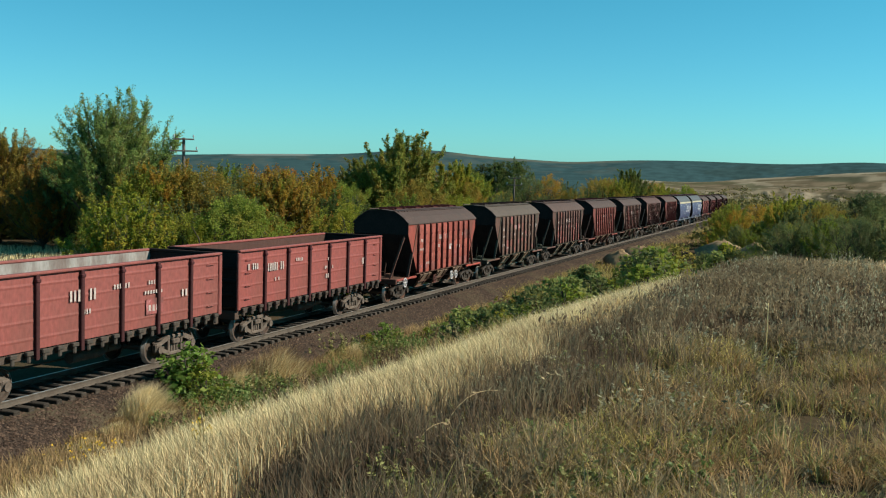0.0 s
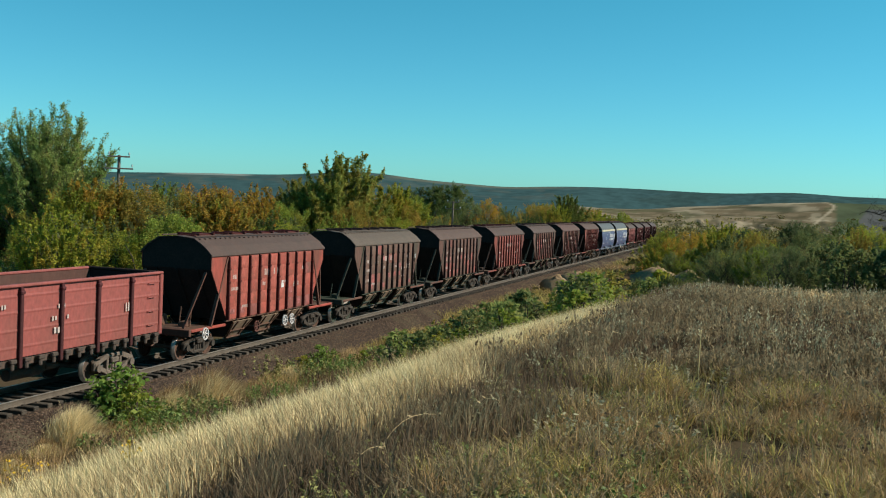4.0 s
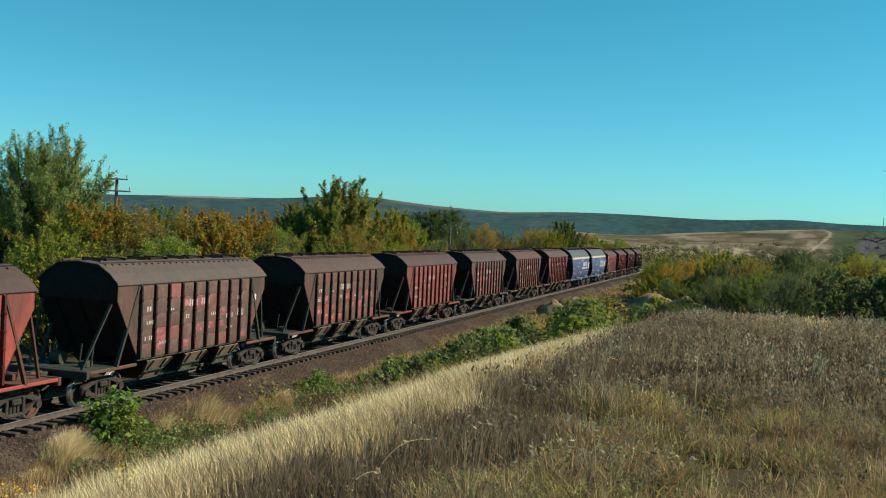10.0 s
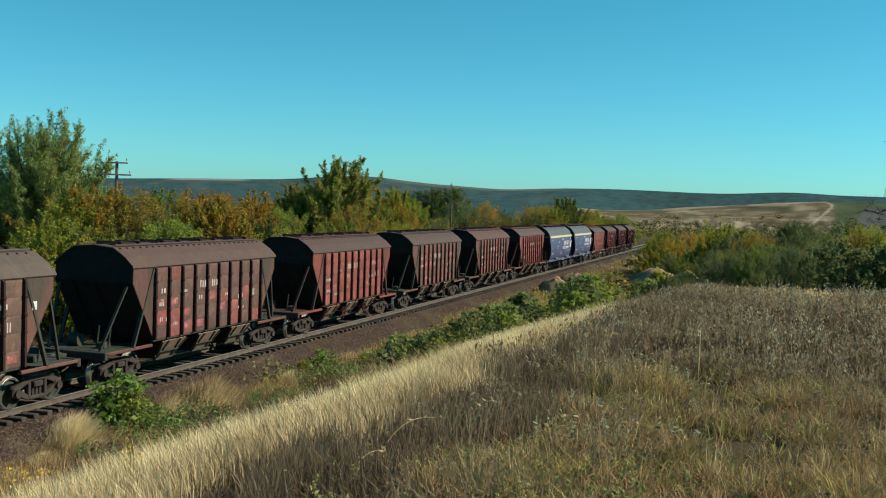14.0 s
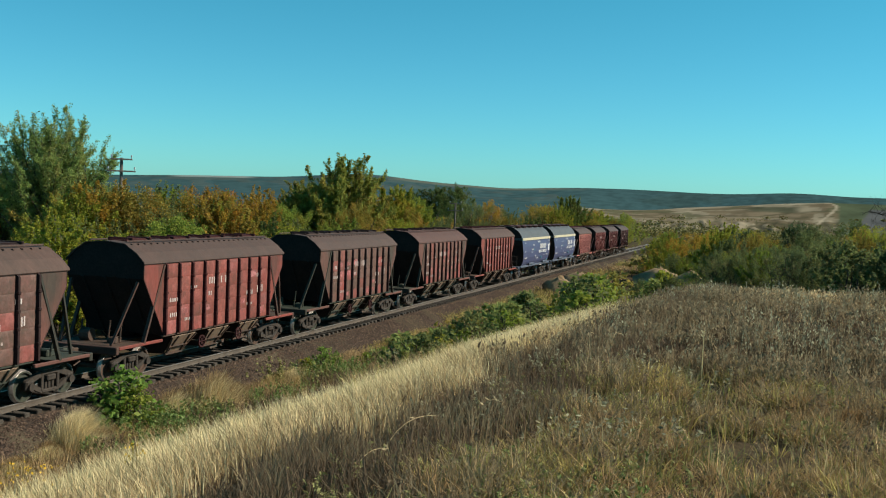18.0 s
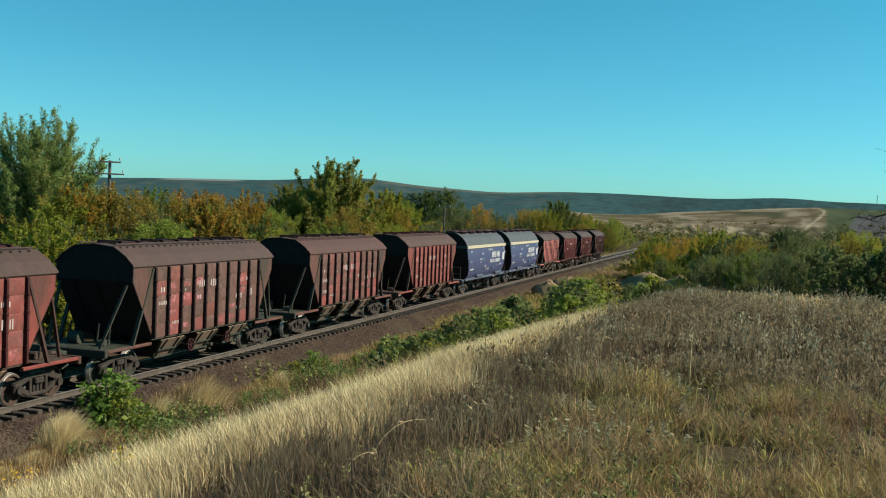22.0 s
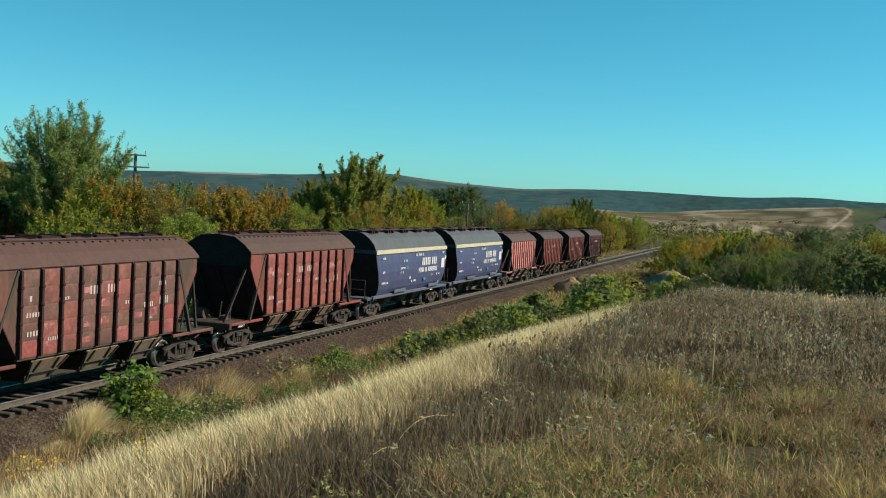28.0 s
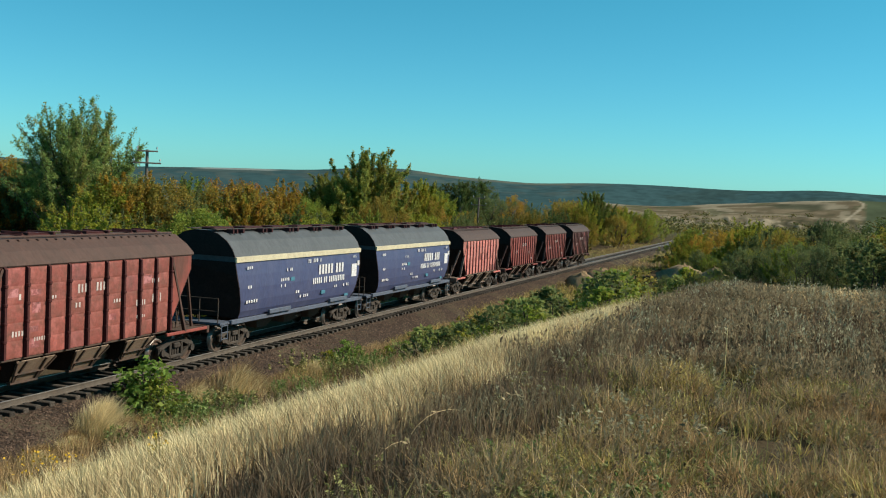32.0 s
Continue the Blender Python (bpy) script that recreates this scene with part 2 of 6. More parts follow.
def ground_material():
    """Soil and dry turf near by, ploughed and fallow fields with dark woods far off."""
    m = bpy.data.materials.new("earth_and_fields")
    m.use_nodes = True
    n, l = m.node_tree.nodes, m.node_tree.links
    b = n["Principled BSDF"]
    b.inputs["Roughness"].default_value = 0.95
    b.inputs["Specular IOR Level"].default_value = 0.0
    co = n.new("ShaderNodeTexCoord")

    def tex(s, detail=6.0, stretch=(1, 1, 1)):
        mp = n.new("ShaderNodeMapping")
        mp.inputs["Scale"].default_value = stretch
        mp.inputs["Rotation"].default_value = (0, 0, 0.1)
        l.new(co.outputs["Object"], mp.inputs[0])
        t = n.new("ShaderNodeTexNoise")
        t.inputs["Scale"].default_value, t.inputs["Detail"].default_value = s, detail
        l.new(mp.outputs[0], t.inputs["Vector"])
        return t.outputs["Fac"]

    def span(v, a, c):
        r = n.new("ShaderNodeMapRange")
        r.inputs["From Min"].default_value, r.inputs["From Max"].default_value = a, c
        l.new(v, r.inputs["Value"])
        return r.outputs["Result"]

    def blend(fac, a, c):
        x = n.new("ShaderNodeMix")
        x.data_type = "RGBA"
        l.new(fac, x.inputs["Factor"])
        for key, v in (("A", a), ("B", c)):
            if hasattr(v, "is_linked"):
                l.new(v, x.inputs[key])
            else:
                x.inputs[key].default_value = (*v, 1)
        return x.outputs["Result"]

    near = blend(span(tex(0.7), 0.4, 0.6), (0.06, 0.044, 0.028), (0.05, 0.042, 0.024))
    near = blend(span(tex(9), 0.3, 0.7), near, (0.08, 0.06, 0.04))
    attr = n.new("ShaderNodeAttribute")
    attr.attribute_name = "land_colour"
    grain = n.new("ShaderNodeMix")
    grain.data_type, grain.blend_type = "RGBA", "MULTIPLY"
    grain.inputs["Factor"].default_value = 0.3
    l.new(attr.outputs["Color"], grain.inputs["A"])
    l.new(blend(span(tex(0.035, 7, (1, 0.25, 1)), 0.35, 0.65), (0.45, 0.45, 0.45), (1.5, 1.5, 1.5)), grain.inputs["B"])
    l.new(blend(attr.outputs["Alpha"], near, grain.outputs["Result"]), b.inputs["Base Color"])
    bp = n.new("ShaderNodeBump")
    bp.inputs["Strength"].default_value, bp.inputs["Distance"].default_value = 0.6, 0.05
    l.new(tex(12), bp.inputs["Height"])
    l.new(bp.outputs[0], b.inputs["Normal"])
    return m


EARTH = ground_material()


# ---- mesh helpers ----
class Shape:
    """Vertices and faces of one part."""

    def __init__(self):
        self.v, self.f = [], []

    def add(self, verts, faces):
        k = len(self.v)
        self.v += [tuple(p) for p in verts]
        self.f += [tuple(i + k for i in face) for face in faces]
        return self

    def box(self, x0, x1, y0, y1, z0, z1, c=0.0):
        """A box with its edges chamfered by c."""
        if c <= 0:
            return self.add([(x, y, z) for x in (x0, x1) for y in (y0, y1) for z in (z0, z1)],
                            [(0, 1, 3, 2), (4, 6, 7, 5), (0, 4, 5, 1), (2, 3, 7, 6), (0, 2, 6, 4), (1, 5, 7, 3)])
        c = min(c, (x1 - x0) / 2.2, (y1 - y0) / 2.2, (z1 - z0) / 2.2)
        lo, hi, vs, ids = (x0, y0, z0), (x1, y1, z1), [], {}
        for sx in (0, 1):
            for sy in (0, 1):
                for sz in (0, 1):
                    s = (sx, sy, sz)
                    for ax in range(3):
                        p = [hi[k] - c if s[k] else lo[k] + c for k in range(3)]
                        p[ax] = hi[ax] if s[ax] else lo[ax]
                        ids[s, ax] = len(vs)
                        vs.append(p)
        fs = []
        for ax in range(3):
            a, b = [k for k in range(3) if k != ax]
            for s in (0, 1):
                loop = []
                for q in ((0, 0), (1, 0), (1, 1), (0, 1)):
                    t = [0, 0, 0]
                    t[ax], t[a], t[b] = s, q[0], q[1]
                    loop.append(ids[tuple(t), ax])
                fs.append(loop)
            for q in ((0, 0), (0, 1), (1, 0), (1, 1)):
                t0, t1 = [0, 0, 0], [0, 0, 0]
                t0[a], t0[b] = q
                t1[a], t1[b] = q
                t1[ax] = 1
                fs.append([ids[tuple(t0), a], ids[tuple(t1), a], ids[tuple(t1), b], ids[tuple(t0), b]])
        fs += [[ids[s, 0], ids[s, 1], ids[s, 2]] for s in {k[0] for k in ids}]
        return self.add(vs, fs)

    def prism(self, outline, y0, y1):
        """An outline of (x, z), swept along y, with caps."""
        k = len(outline)
        vs = [(x, y0, z) for x, z in outline] + [(x, y1, z) for x, z in outline]
        return self.add(vs, [(i, (i + 1) % k, k + (i + 1) % k, k + i) for i in range(k)] + [tuple(range(k))[::-1], tuple(range(k, 2 * k))])

    def plate(self, a, b, c, d, thick):
        """A slab on the four corners, thick towards the back."""
        a, b, c, d = map(Vector, (a, b, c, d))
        nrm = (b - a).cross(d - a).normalized() * thick
        return self.add([a, b, c, d, a - nrm, b - nrm, c - nrm, d - nrm],
                        [(0, 1, 2, 3), (7, 6, 5, 4), (0, 4, 5, 1), (1, 5, 6, 2), (2, 6, 7, 3), (3, 7, 4, 0)])

    def tube(self, a, b, r0, r1=None, n=8):
        a, b = Vector(a), Vector(b)
        r1 = r0 if r1 is None else r1
        d = (b - a).normalized()
        u = d.orthogonal().normalized()
        w = d.cross(u)
        vs = []
        for p, r in ((a, r0), (b, r1)):
            vs += [p + (u * math.cos(2 * math.pi * k / n) + w * math.sin(2 * math.pi * k / n)) * r for k in range(n)]
        return self.add(vs, [(k, (k + 1) % n, n + (k + 1) % n, n + k) for k in range(n)] + [tuple(range(n))[::-1], tuple(range(n, 2 * n))])

    def lathe(self, profile, n=24, centre=(0, 0, 0)):
        """A profile of (radius, x), turned about the x axis."""
        k, vs, fs = len(profile), [], []
        for j in range(n):
            a = 2 * math.pi * j / n
            vs += [(centre[0] + x, centre[1] + r * math.cos(a), centre[2] + r * math.sin(a)) for r, x in profile]
        for j in range(n):
            for i in range(k - 1):
                fs.append((j * k + i, j * k + i + 1, (j + 1) % n * k + i + 1, (j + 1) % n * k + i))
        return self.add(vs, fs)

    def beam(self, a, b, w, h):
        """A square bar from a to b."""
        a, b = Vector(a), Vector(b)
        d = (b - a).normalized()
        side = d.cross(Vector((1, 0, 0)))
        side = side.normalized() if side.length > 0.1 else d.cross(Vector((0, 0, 1))).normalized()
        up = side.cross(d)
        vs = [p + side * s * w / 2 + up * t * h / 2 for p in (a, b) for s, t in ((-1, -1), (1, -1), (1, 1), (-1, 1))]
        return self.add(vs, [(3, 2, 1, 0), (4, 5, 6, 7), (0, 1, 5, 4), (1, 2, 6, 5), (2, 3, 7, 6), (3, 0, 4, 7)])

    def mesh(self, name, mat, smooth=False):
        me = bpy.data.meshes.new(name)
        me.from_pydata(self.v, [], self.f)
        bm = bmesh.new()
        bm.from_mesh(me)
        bmesh.ops.recalc_face_normals(bm, faces=bm.faces)
        bm.to_mesh(me)
        bm.free()
        me.materials.append(mat)
        if smooth:
            me.polygons.foreach_set("use_smooth", [True] * len(me.polygons))
        return me


def part(name, shape, mat, parent, label="", smooth=False, m=None):
    """Links a shape or a mesh as one part under a thing."""
    ob = new(name, shape.mesh(name, mat, smooth) if isinstance(shape, Shape) else shape)
    ob.parent = parent
    if m is not None:
        ob.matrix_basis = m
    return tagged(ob, label)


def thing(name, label, category, group="", kind="", data=None):
    return tagged(new(name, data), label, category, group, kind)


def raw_mesh(name, verts, quads, tris, mat):
    """A mesh from number arrays, quick for many small faces."""
    me = bpy.data.meshes.new(name)
    verts = np.asarray(verts, np.float32)
    quads, tris = np.asarray(quads, np.int32).reshape(-1, 4), np.asarray(tris, np.int32).reshape(-1, 3)
    me.vertices.add(len(verts))
    me.vertices.foreach_set("co", verts.ravel())
    loops = np.concatenate([quads.ravel(), tris.ravel()])
    me.loops.add(len(loops))
    me.loops.foreach_set("vertex_index", loops)
    me.polygons.add(len(quads) + len(tris))
    starts = np.concatenate([np.arange(len(quads)) * 4, len(quads) * 4 + np.arange(len(tris)) * 3]).astype(np.int32)
    me.polygons.foreach_set("loop_start", starts)
    me.update(calc_edges=True)
    me.validate()
    me.materials.append(mat)
    return me


# ---- the lie of the land ----
TRACK_X, GRADE = -21.456, -0.012
rng = np.random.default_rng(7)


def smooth(a, b, x):
    t = np.clip((x - a) / (b - a), 0, 1)
    return t * t * (3 - 2 * t)


def patchy(x, y, cell, seed):
    """Smooth random patches of about the size cell, from 0 to 1."""
    g = np.random.default_rng(seed).random((64, 64))
    total = 0.0
    for k, share in ((1.0, 0.65), (2.3, 0.35)):
        u, v = x * k / cell + 500.3 + y * 0.13 / cell, y * k / cell + 500.7
        i, j = np.floor(u).astype(int), np.floor(v).astype(int)
        a, b = u - i, v - j
        a, b = a * a * (3 - 2 * a), b * b * (3 - 2 * b)
        at_ = lambda p, q: g[p % 64, q % 64]
        total = total + share * ((at_(i, j) * (1 - a) + at_(i + 1, j) * a) * (1 - b) + (at_(i, j + 1) * (1 - a) + at_(i + 1, j + 1) * a) * b)
    return total


def brow(y):
    """x of the edge where the field breaks off towards the track."""
    return -5.05 + 0.115 * np.clip(y - 8.5, 0, 60)


def skyline(az):
    """Elevation of the far hills, in degrees, by azimuth in degrees."""
    return (0.42 + 0.36 * np.exp(-((az + 21.5) / 3.2) ** 2) + 0.20 * np.exp(-((az - 1.6) / 2.6) ** 2) + 0.10 * np.exp(-((az + 7.5) / 4.0) ** 2)
            - 0.22 * np.exp(-((az + 36) / 5.0) ** 2) - 0.10 * np.exp(-((az + 13.5) / 2.0) ** 2) + 0.10 * np.exp(-((az - 6) / 2.0) ** 2))


def crest(az):
    """Elevation, in degrees, at which the hill of open fields ends."""
    return np.clip(-0.63 + (az + 7.25) * 0.082, -0.95, 0.22)


def gullies(x, y):
    """Washed-out gullies on the lower part of the field hill, in metres."""
    r, az = np.hypot(x, y), np.degrees(np.arctan2(x, y))
    run = patchy(az * 10 + 0.012 * r, r * 0.035, 5.0, 61)
    fold = patchy(az * 10 - 0.02 * r, r * 0.02, 9.0, 62)
    return (4.6 * (np.abs(run - 0.5) * 2.6 - 0.4) + 4.0 * (fold - 0.5)) * smooth(760, 860, r) * (1 - smooth(1150, 1400, r)) + 5.0 * (patchy(x, y, 160.0, 63) - 0.5) * smooth(900, 1100, r)


def land(x, y):
    """Height of the ground."""
    x, y = np.asarray(x, float), np.asarray(y, float)
    r, az = np.hypot(x, y), np.degrees(np.arctan2(x, y))
    low = np.clip(GRADE * y, -3.2, 0.6) - 0.95 - 0.012 * np.clip(np.abs(x - TRACK_X) - 25, 0, 300)
    # the field on which the camera stands, falling away past its far edge
    field = EYE - 2.4 - 0.0 * r + 0.10 * np.sin(x * 0.35 + 1.0) * np.sin(y * 0.3)
    field = field - 1.5 * smooth(25, 44, r) - (field - low - 1.5) * smooth(42, 120, r)
    b = brow(y)
    field = field - 0.17 * np.clip(b + 1.6 - x, 0, 1.6) ** 1.5
    across = smooth(0.0, 1.0, (x - (TRACK_X + 5.5)) / (b + 0.15 - (TRACK_X + 5.5)))
    slope = low + (field - low) * (0.55 * across + 0.45 * np.clip((x - (TRACK_X + 5.5)) / (b + 0.15 - (TRACK_X + 5.5)), 0, 1))
    z = np.where(x > b + 0.15, field, np.where(x < TRACK_X + 5.5, low, slope))
    # valley, fields and hills
    valley = -4 - 7 * smooth(200, 700, r)
    fields = EYE + np.tan(np.radians(-1.75 + (1.75 + crest(az)) * smooth(650, 1900, r))) * r
    fields = fields + gullies(x, y) - 30 * smooth(1900, 2300, r)
    fields = np.where(np.abs(az) > 90, valley, fields)
    mid = valley + (fields - valley) * smooth(-11, -4, az) * (1 - smooth(60, 90, np.abs(az))) * smooth(350, 800, r)
    hills = EYE + np.tan(np.radians(skyline(np.where(np.abs(az) < 60, az, 60 * np.sign(az))))) * 4000
    top = mid + (hills - mid) * smooth(2100, 4000, r)
    top = top - 60 * smooth(4000, 4700, r)
    return z + (top - z) * smooth(150, 420, r)


def land_colour(x, y, r, az):
    """Colours of the far woods and fields, with distance haze painted into the hills."""
    def tone(c):
        return np.array(c)[None, :]

    def lay(col, f, c):
        return col + (tone(c) - col) * np.clip(f, 0, 1)[:, None]

    n1, n2, n3 = patchy(az * 9, r * 0.012, 6.0, 71), patchy(az * 9, r * 0.02, 2.2, 72), patchy(az * 9, r * 0.012, 14.0, 73)
    # woods in blue-teal: the haze over them is mixed into this tone
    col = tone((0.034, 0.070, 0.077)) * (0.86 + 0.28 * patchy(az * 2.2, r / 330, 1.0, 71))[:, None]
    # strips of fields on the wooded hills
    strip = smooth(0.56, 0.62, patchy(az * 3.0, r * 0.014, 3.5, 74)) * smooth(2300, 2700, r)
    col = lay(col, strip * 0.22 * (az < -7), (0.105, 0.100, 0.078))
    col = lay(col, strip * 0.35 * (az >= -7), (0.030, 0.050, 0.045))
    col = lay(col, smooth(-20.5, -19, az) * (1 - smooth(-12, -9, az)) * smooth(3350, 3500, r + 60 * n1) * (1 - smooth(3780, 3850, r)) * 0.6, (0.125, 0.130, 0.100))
    # a pale field, made bluer and paler by painted haze
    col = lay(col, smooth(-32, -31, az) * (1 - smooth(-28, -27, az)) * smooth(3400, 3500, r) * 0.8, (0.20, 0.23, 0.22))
    # the hill of open fields
    hill = smooth(-11.0, -8.0, az + 1.5 * n3) * smooth(560, 680, r) * (1 - smooth(1890, 1915, r))
    f = patchy(az * 4.0 + 0.006 * r, r * 0.03, 6.0, 75)
    open_land = tone((0.112, 0.092, 0.060)) + 0 * col
    open_land = lay(open_land, smooth(0.50, 0.54, f), (0.145, 0.116, 0.078))
    open_land = lay(open_land, smooth(0.58, 0.60, patchy(az * 3.0, r * 0.028, 5.0, 76)), (0.195, 0.168, 0.120))
    open_land = lay(open_land, smooth(0.62, 0.66, patchy(az * 4.0, r * 0.02, 5.0, 77)) * 0.8, (0.085, 0.085, 0.050))
    line = r + 60 * np.sin(az * 0.7) + 24 * (n2 - 0.5)
    for lo, hi, k in ((1800, 1895, 0.85), (1560, 1600, 0.5), (1330, 1372, 0.6), (1180, 1205, 0.5)):
        open_land = lay(open_land, k * smooth(lo, lo + 14, line) * (1 - smooth(hi - 14, hi, line)) * smooth(0.40, 0.5, n3 + 0.25 * n2), (0.27, 0.235, 0.175))
    for lo, k in ((1705, 0.5), (1460, 0.7), (1395, 0.6), (1250, 0.8), (1120, 0.7), (1010, 0.8), (930, 0.7)):
        hedge = np.abs(r + 40 * np.sin(az * 0.9 + lo) + 60 * (n3 - 0.5) - lo)
        open_land = lay(open_land, k * (1 - smooth(9, 20, hedge)) * smooth(0.44, 0.52, patchy(az * 5 + lo, r * 0.01, 3.0, 78)), (0.050, 0.052, 0.030))
    open_land = lay(open_land, smooth(-1.3, -0.4, az) * (1 - smooth(1.3, 2.0, az)) * smooth(1530, 1570, line) * (1 - smooth(1690, 1730, line)) * 0.85, (0.050, 0.056, 0.036))
    # pale washed clay on the gullies' shoulders, scrub in their beds
    deep = gullies(x, y)
    low = smooth(760, 860, r) * (1 - smooth(1200, 1420, r))
    open_land = lay(open_land, low * smooth(0.3, 1.5, deep) * 0.7, (0.25, 0.21, 0.15))
    open_land = lay(open_land, low * smooth(-0.4, -1.3, deep) * 0.85, (0.062, 0.058, 0.036))
    # the worn track over the hill's shoulder, the green field and the ploughed one past it
    road = np.abs(az - (2.3 + 1.3 * smooth(1000, 1700, r) - 0.5 * smooth(1600, 1860, r)))
    open_land = lay(open_land, (1 - smooth(0.05, 0.11, road)) * smooth(1150, 1300, r) * 0.8, (0.29, 0.25, 0.185))
    past = smooth(3.55, 3.75, az + 0.4 * smooth(1600, 1850, r))
    open_land = lay(open_land, past, (0.060, 0.076, 0.046))
    open_land = lay(open_land, smooth(4.2, 4.4, az - 0.9 * smooth(1000, 1700, r)) * (1 - smooth(1600, 1640, r)), (0.075, 0.078, 0.080))
    col = col + (open_land - col) * hill[:, None]
    # the valley floor's scrub
    return lay(col, (1 - smooth(420, 640, r)) * 0.8, (0.075, 0.078, 0.036))


def ground():
    """One sheet in rings round the viewpoint, finer where it is looked at."""
    az = np.concatenate([np.arange(-52.0, 16.0, 0.125), np.arange(16.0, 308.0, 1.0)])
    rings = np.geomspace(1.2, 4690, 440)
    ga, gr = np.meshgrid(np.radians(az), rings)
    gx, gy = (gr * np.sin(ga)).ravel(), (gr * np.cos(ga)).ravel()
    na, nr = len(az), len(rings)
    idx = np.arange(na * nr).reshape(nr, na)
    nxt = np.roll(idx, -1, 1)
    quads = np.stack([idx[:-1], idx[1:], nxt[1:], nxt[:-1]], -1).reshape(-1, 4)
    hub = na * nr
    tris = np.stack([np.full(na, hub), idx[0], nxt[0]], -1)
    gx, gy = np.append(gx, 0.0), np.append(gy, 0.0)
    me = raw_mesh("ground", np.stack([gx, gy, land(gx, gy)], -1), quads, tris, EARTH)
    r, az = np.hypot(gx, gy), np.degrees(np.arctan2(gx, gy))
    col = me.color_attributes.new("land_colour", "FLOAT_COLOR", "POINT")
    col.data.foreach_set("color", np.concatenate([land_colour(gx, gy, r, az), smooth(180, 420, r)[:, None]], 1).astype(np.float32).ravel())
    me.polygons.foreach_set("use_smooth", [True] * len(me.polygons))
    return tagged(new("ground", me), "rolling dry autumn countryside with fields and wooded hills", "ground", kind="structure")


ground()


# ---- railway track ----
def track():
    t = thing("railway_track", "single railway line on a low rust-brown ballast bed", "track", kind="structure")
    t.matrix_basis = pose(TRACK_X, 0, 0, math.degrees(math.atan(GRADE)))
    y0, y1 = 4.0, 330.0
    bed = Shape()
    outline = [(-1.7, -0.30), (-3.4, -1.15), (3.6, -1.25), (1.7, -0.30)]
    bed.prism(outline[::-1], y0, y1)
    part("ballast_bed", bed, BALLAST, t, "rust-brown crushed stone")
    head = [(-0.072, -0.18), (0.072, -0.18), (0.072, -0.165), (0.012, -0.14), (0.012, -0.05), (0.036, -0.038), (0.036, -0.004), (0.03, -0.001), (-0.03, -0.001), (-0.036, -0.004), (-0.036, -0.038), (-0.012, -0.05), (-0.012, -0.14), (-0.072, -0.165)]
    for side in (-0.797, 0.797):
        part("rail", Shape().prism([(x + side, z) for x, z in head], y0, y1), RAIL, t, "brown steel rail with a worn bright top")
        part("running_surface", Shape().box(side - 0.03, side + 0.03, y0, y1, -0.001, 0.003), RAILTOP, t)
    sleeper = Shape().box(-1.37, 1.37, -0.12, 0.12, -0.34, -0.18, 0.02)
    for s in (-0.797, 0.797):
        sleeper.box(s - 0.15, s - 0.075, -0.08, 0.08, -0.18, -0.15, 0.01).box(s + 0.075, s + 0.15, -0.08, 0.08, -0.18, -0.15, 0.01)
    me = sleeper.mesh("sleeper", SLEEPER)
    rest = Shape()
    ys = np.arange(12.0, 329.0, 0.55)
    for k, y in enumerate(ys):
        if k < 290:
            part("sleeper", me, SLEEPER, t, m=pose(random.uniform(-0.03, 0.03), y + random.uniform(-0.03, 0.03), 0, 0, 0, random.uniform(-1, 1)))
        else:
            rest.box(-1.37, 1.37, y - 0.12, y + 0.12, -0.34, -0.18)
    tagged(part("far_sleepers", rest, SLEEPER, t), kind="stuff")
    return t


def ballast_stones():
    """Loose stones over the bed's near shoulder and along the sleepers."""
    n = 42000
    y = 14 + 110 * rng.random(n) ** 1.6
    x = np.where(rng.random(n) < 0.75, 1.5 + 2.3 * rng.random(n), -1.6 + 3.1 * rng.random(n))
    z = np.where(x < 1.7, -0.305, -0.295 - (x - 1.7) * 0.5) + rng.random(n) * 0.02
    s = 0.025 + 0.04 * rng.random(n)
    base = np.array([(1, 0, 0), (-0.5, 0.9, 0), (-0.5, -0.9, 0), (0.1, 0.1, 0.9)])
    ang = rng.random(n) * 6.28
    c, si = np.cos(ang), np.sin(ang)
    v = np.stack([base[None, :, 0] * c[:, None] - base[None, :, 1] * si[:, None], base[None, :, 0] * si[:, None] + base[None, :, 1] * c[:, None], base[None, :, 2] * (0.6 + 0.5 * rng.random(n))[:, None]], -1) * s[:, None, None]
    v += np.stack([x + TRACK_X, y, z + GRADE * y], -1)[:, None, :]
    k = np.arange(n)[:, None] * 4
    tris = np.concatenate([k + [0, 1, 3], k + [1, 2, 3], k + [2, 0, 3]])
    thing("ballast_stones", "loose rust-brown crushed stones along the track", "gravel", kind="stuff", data=raw_mesh("ballast_stones", v.reshape(-1, 3), [], tris, STONE))


# ---- wagons ----
# In each wagon's own space: y along the track, z up from the rail head, x towards the sunny side.
def bars(shape, x, y, z, width, height, count, seed=0, fill=0.68):
    """Lettering that cannot be read: a row of short bars on the wall x."""
    rnd = random.Random(seed)
    step = width / count
    for k in range(count):
        if rnd.random() < 0.1:
            continue
        a = y + k * step
        shape.box(x, x + 0.006, a + step * 0.1, a + step * rnd.uniform(fill - 0.15, fill), z + rnd.uniform(0, 0.08) * height, z + height * rnd.uniform(0.92, 1))
    return shape


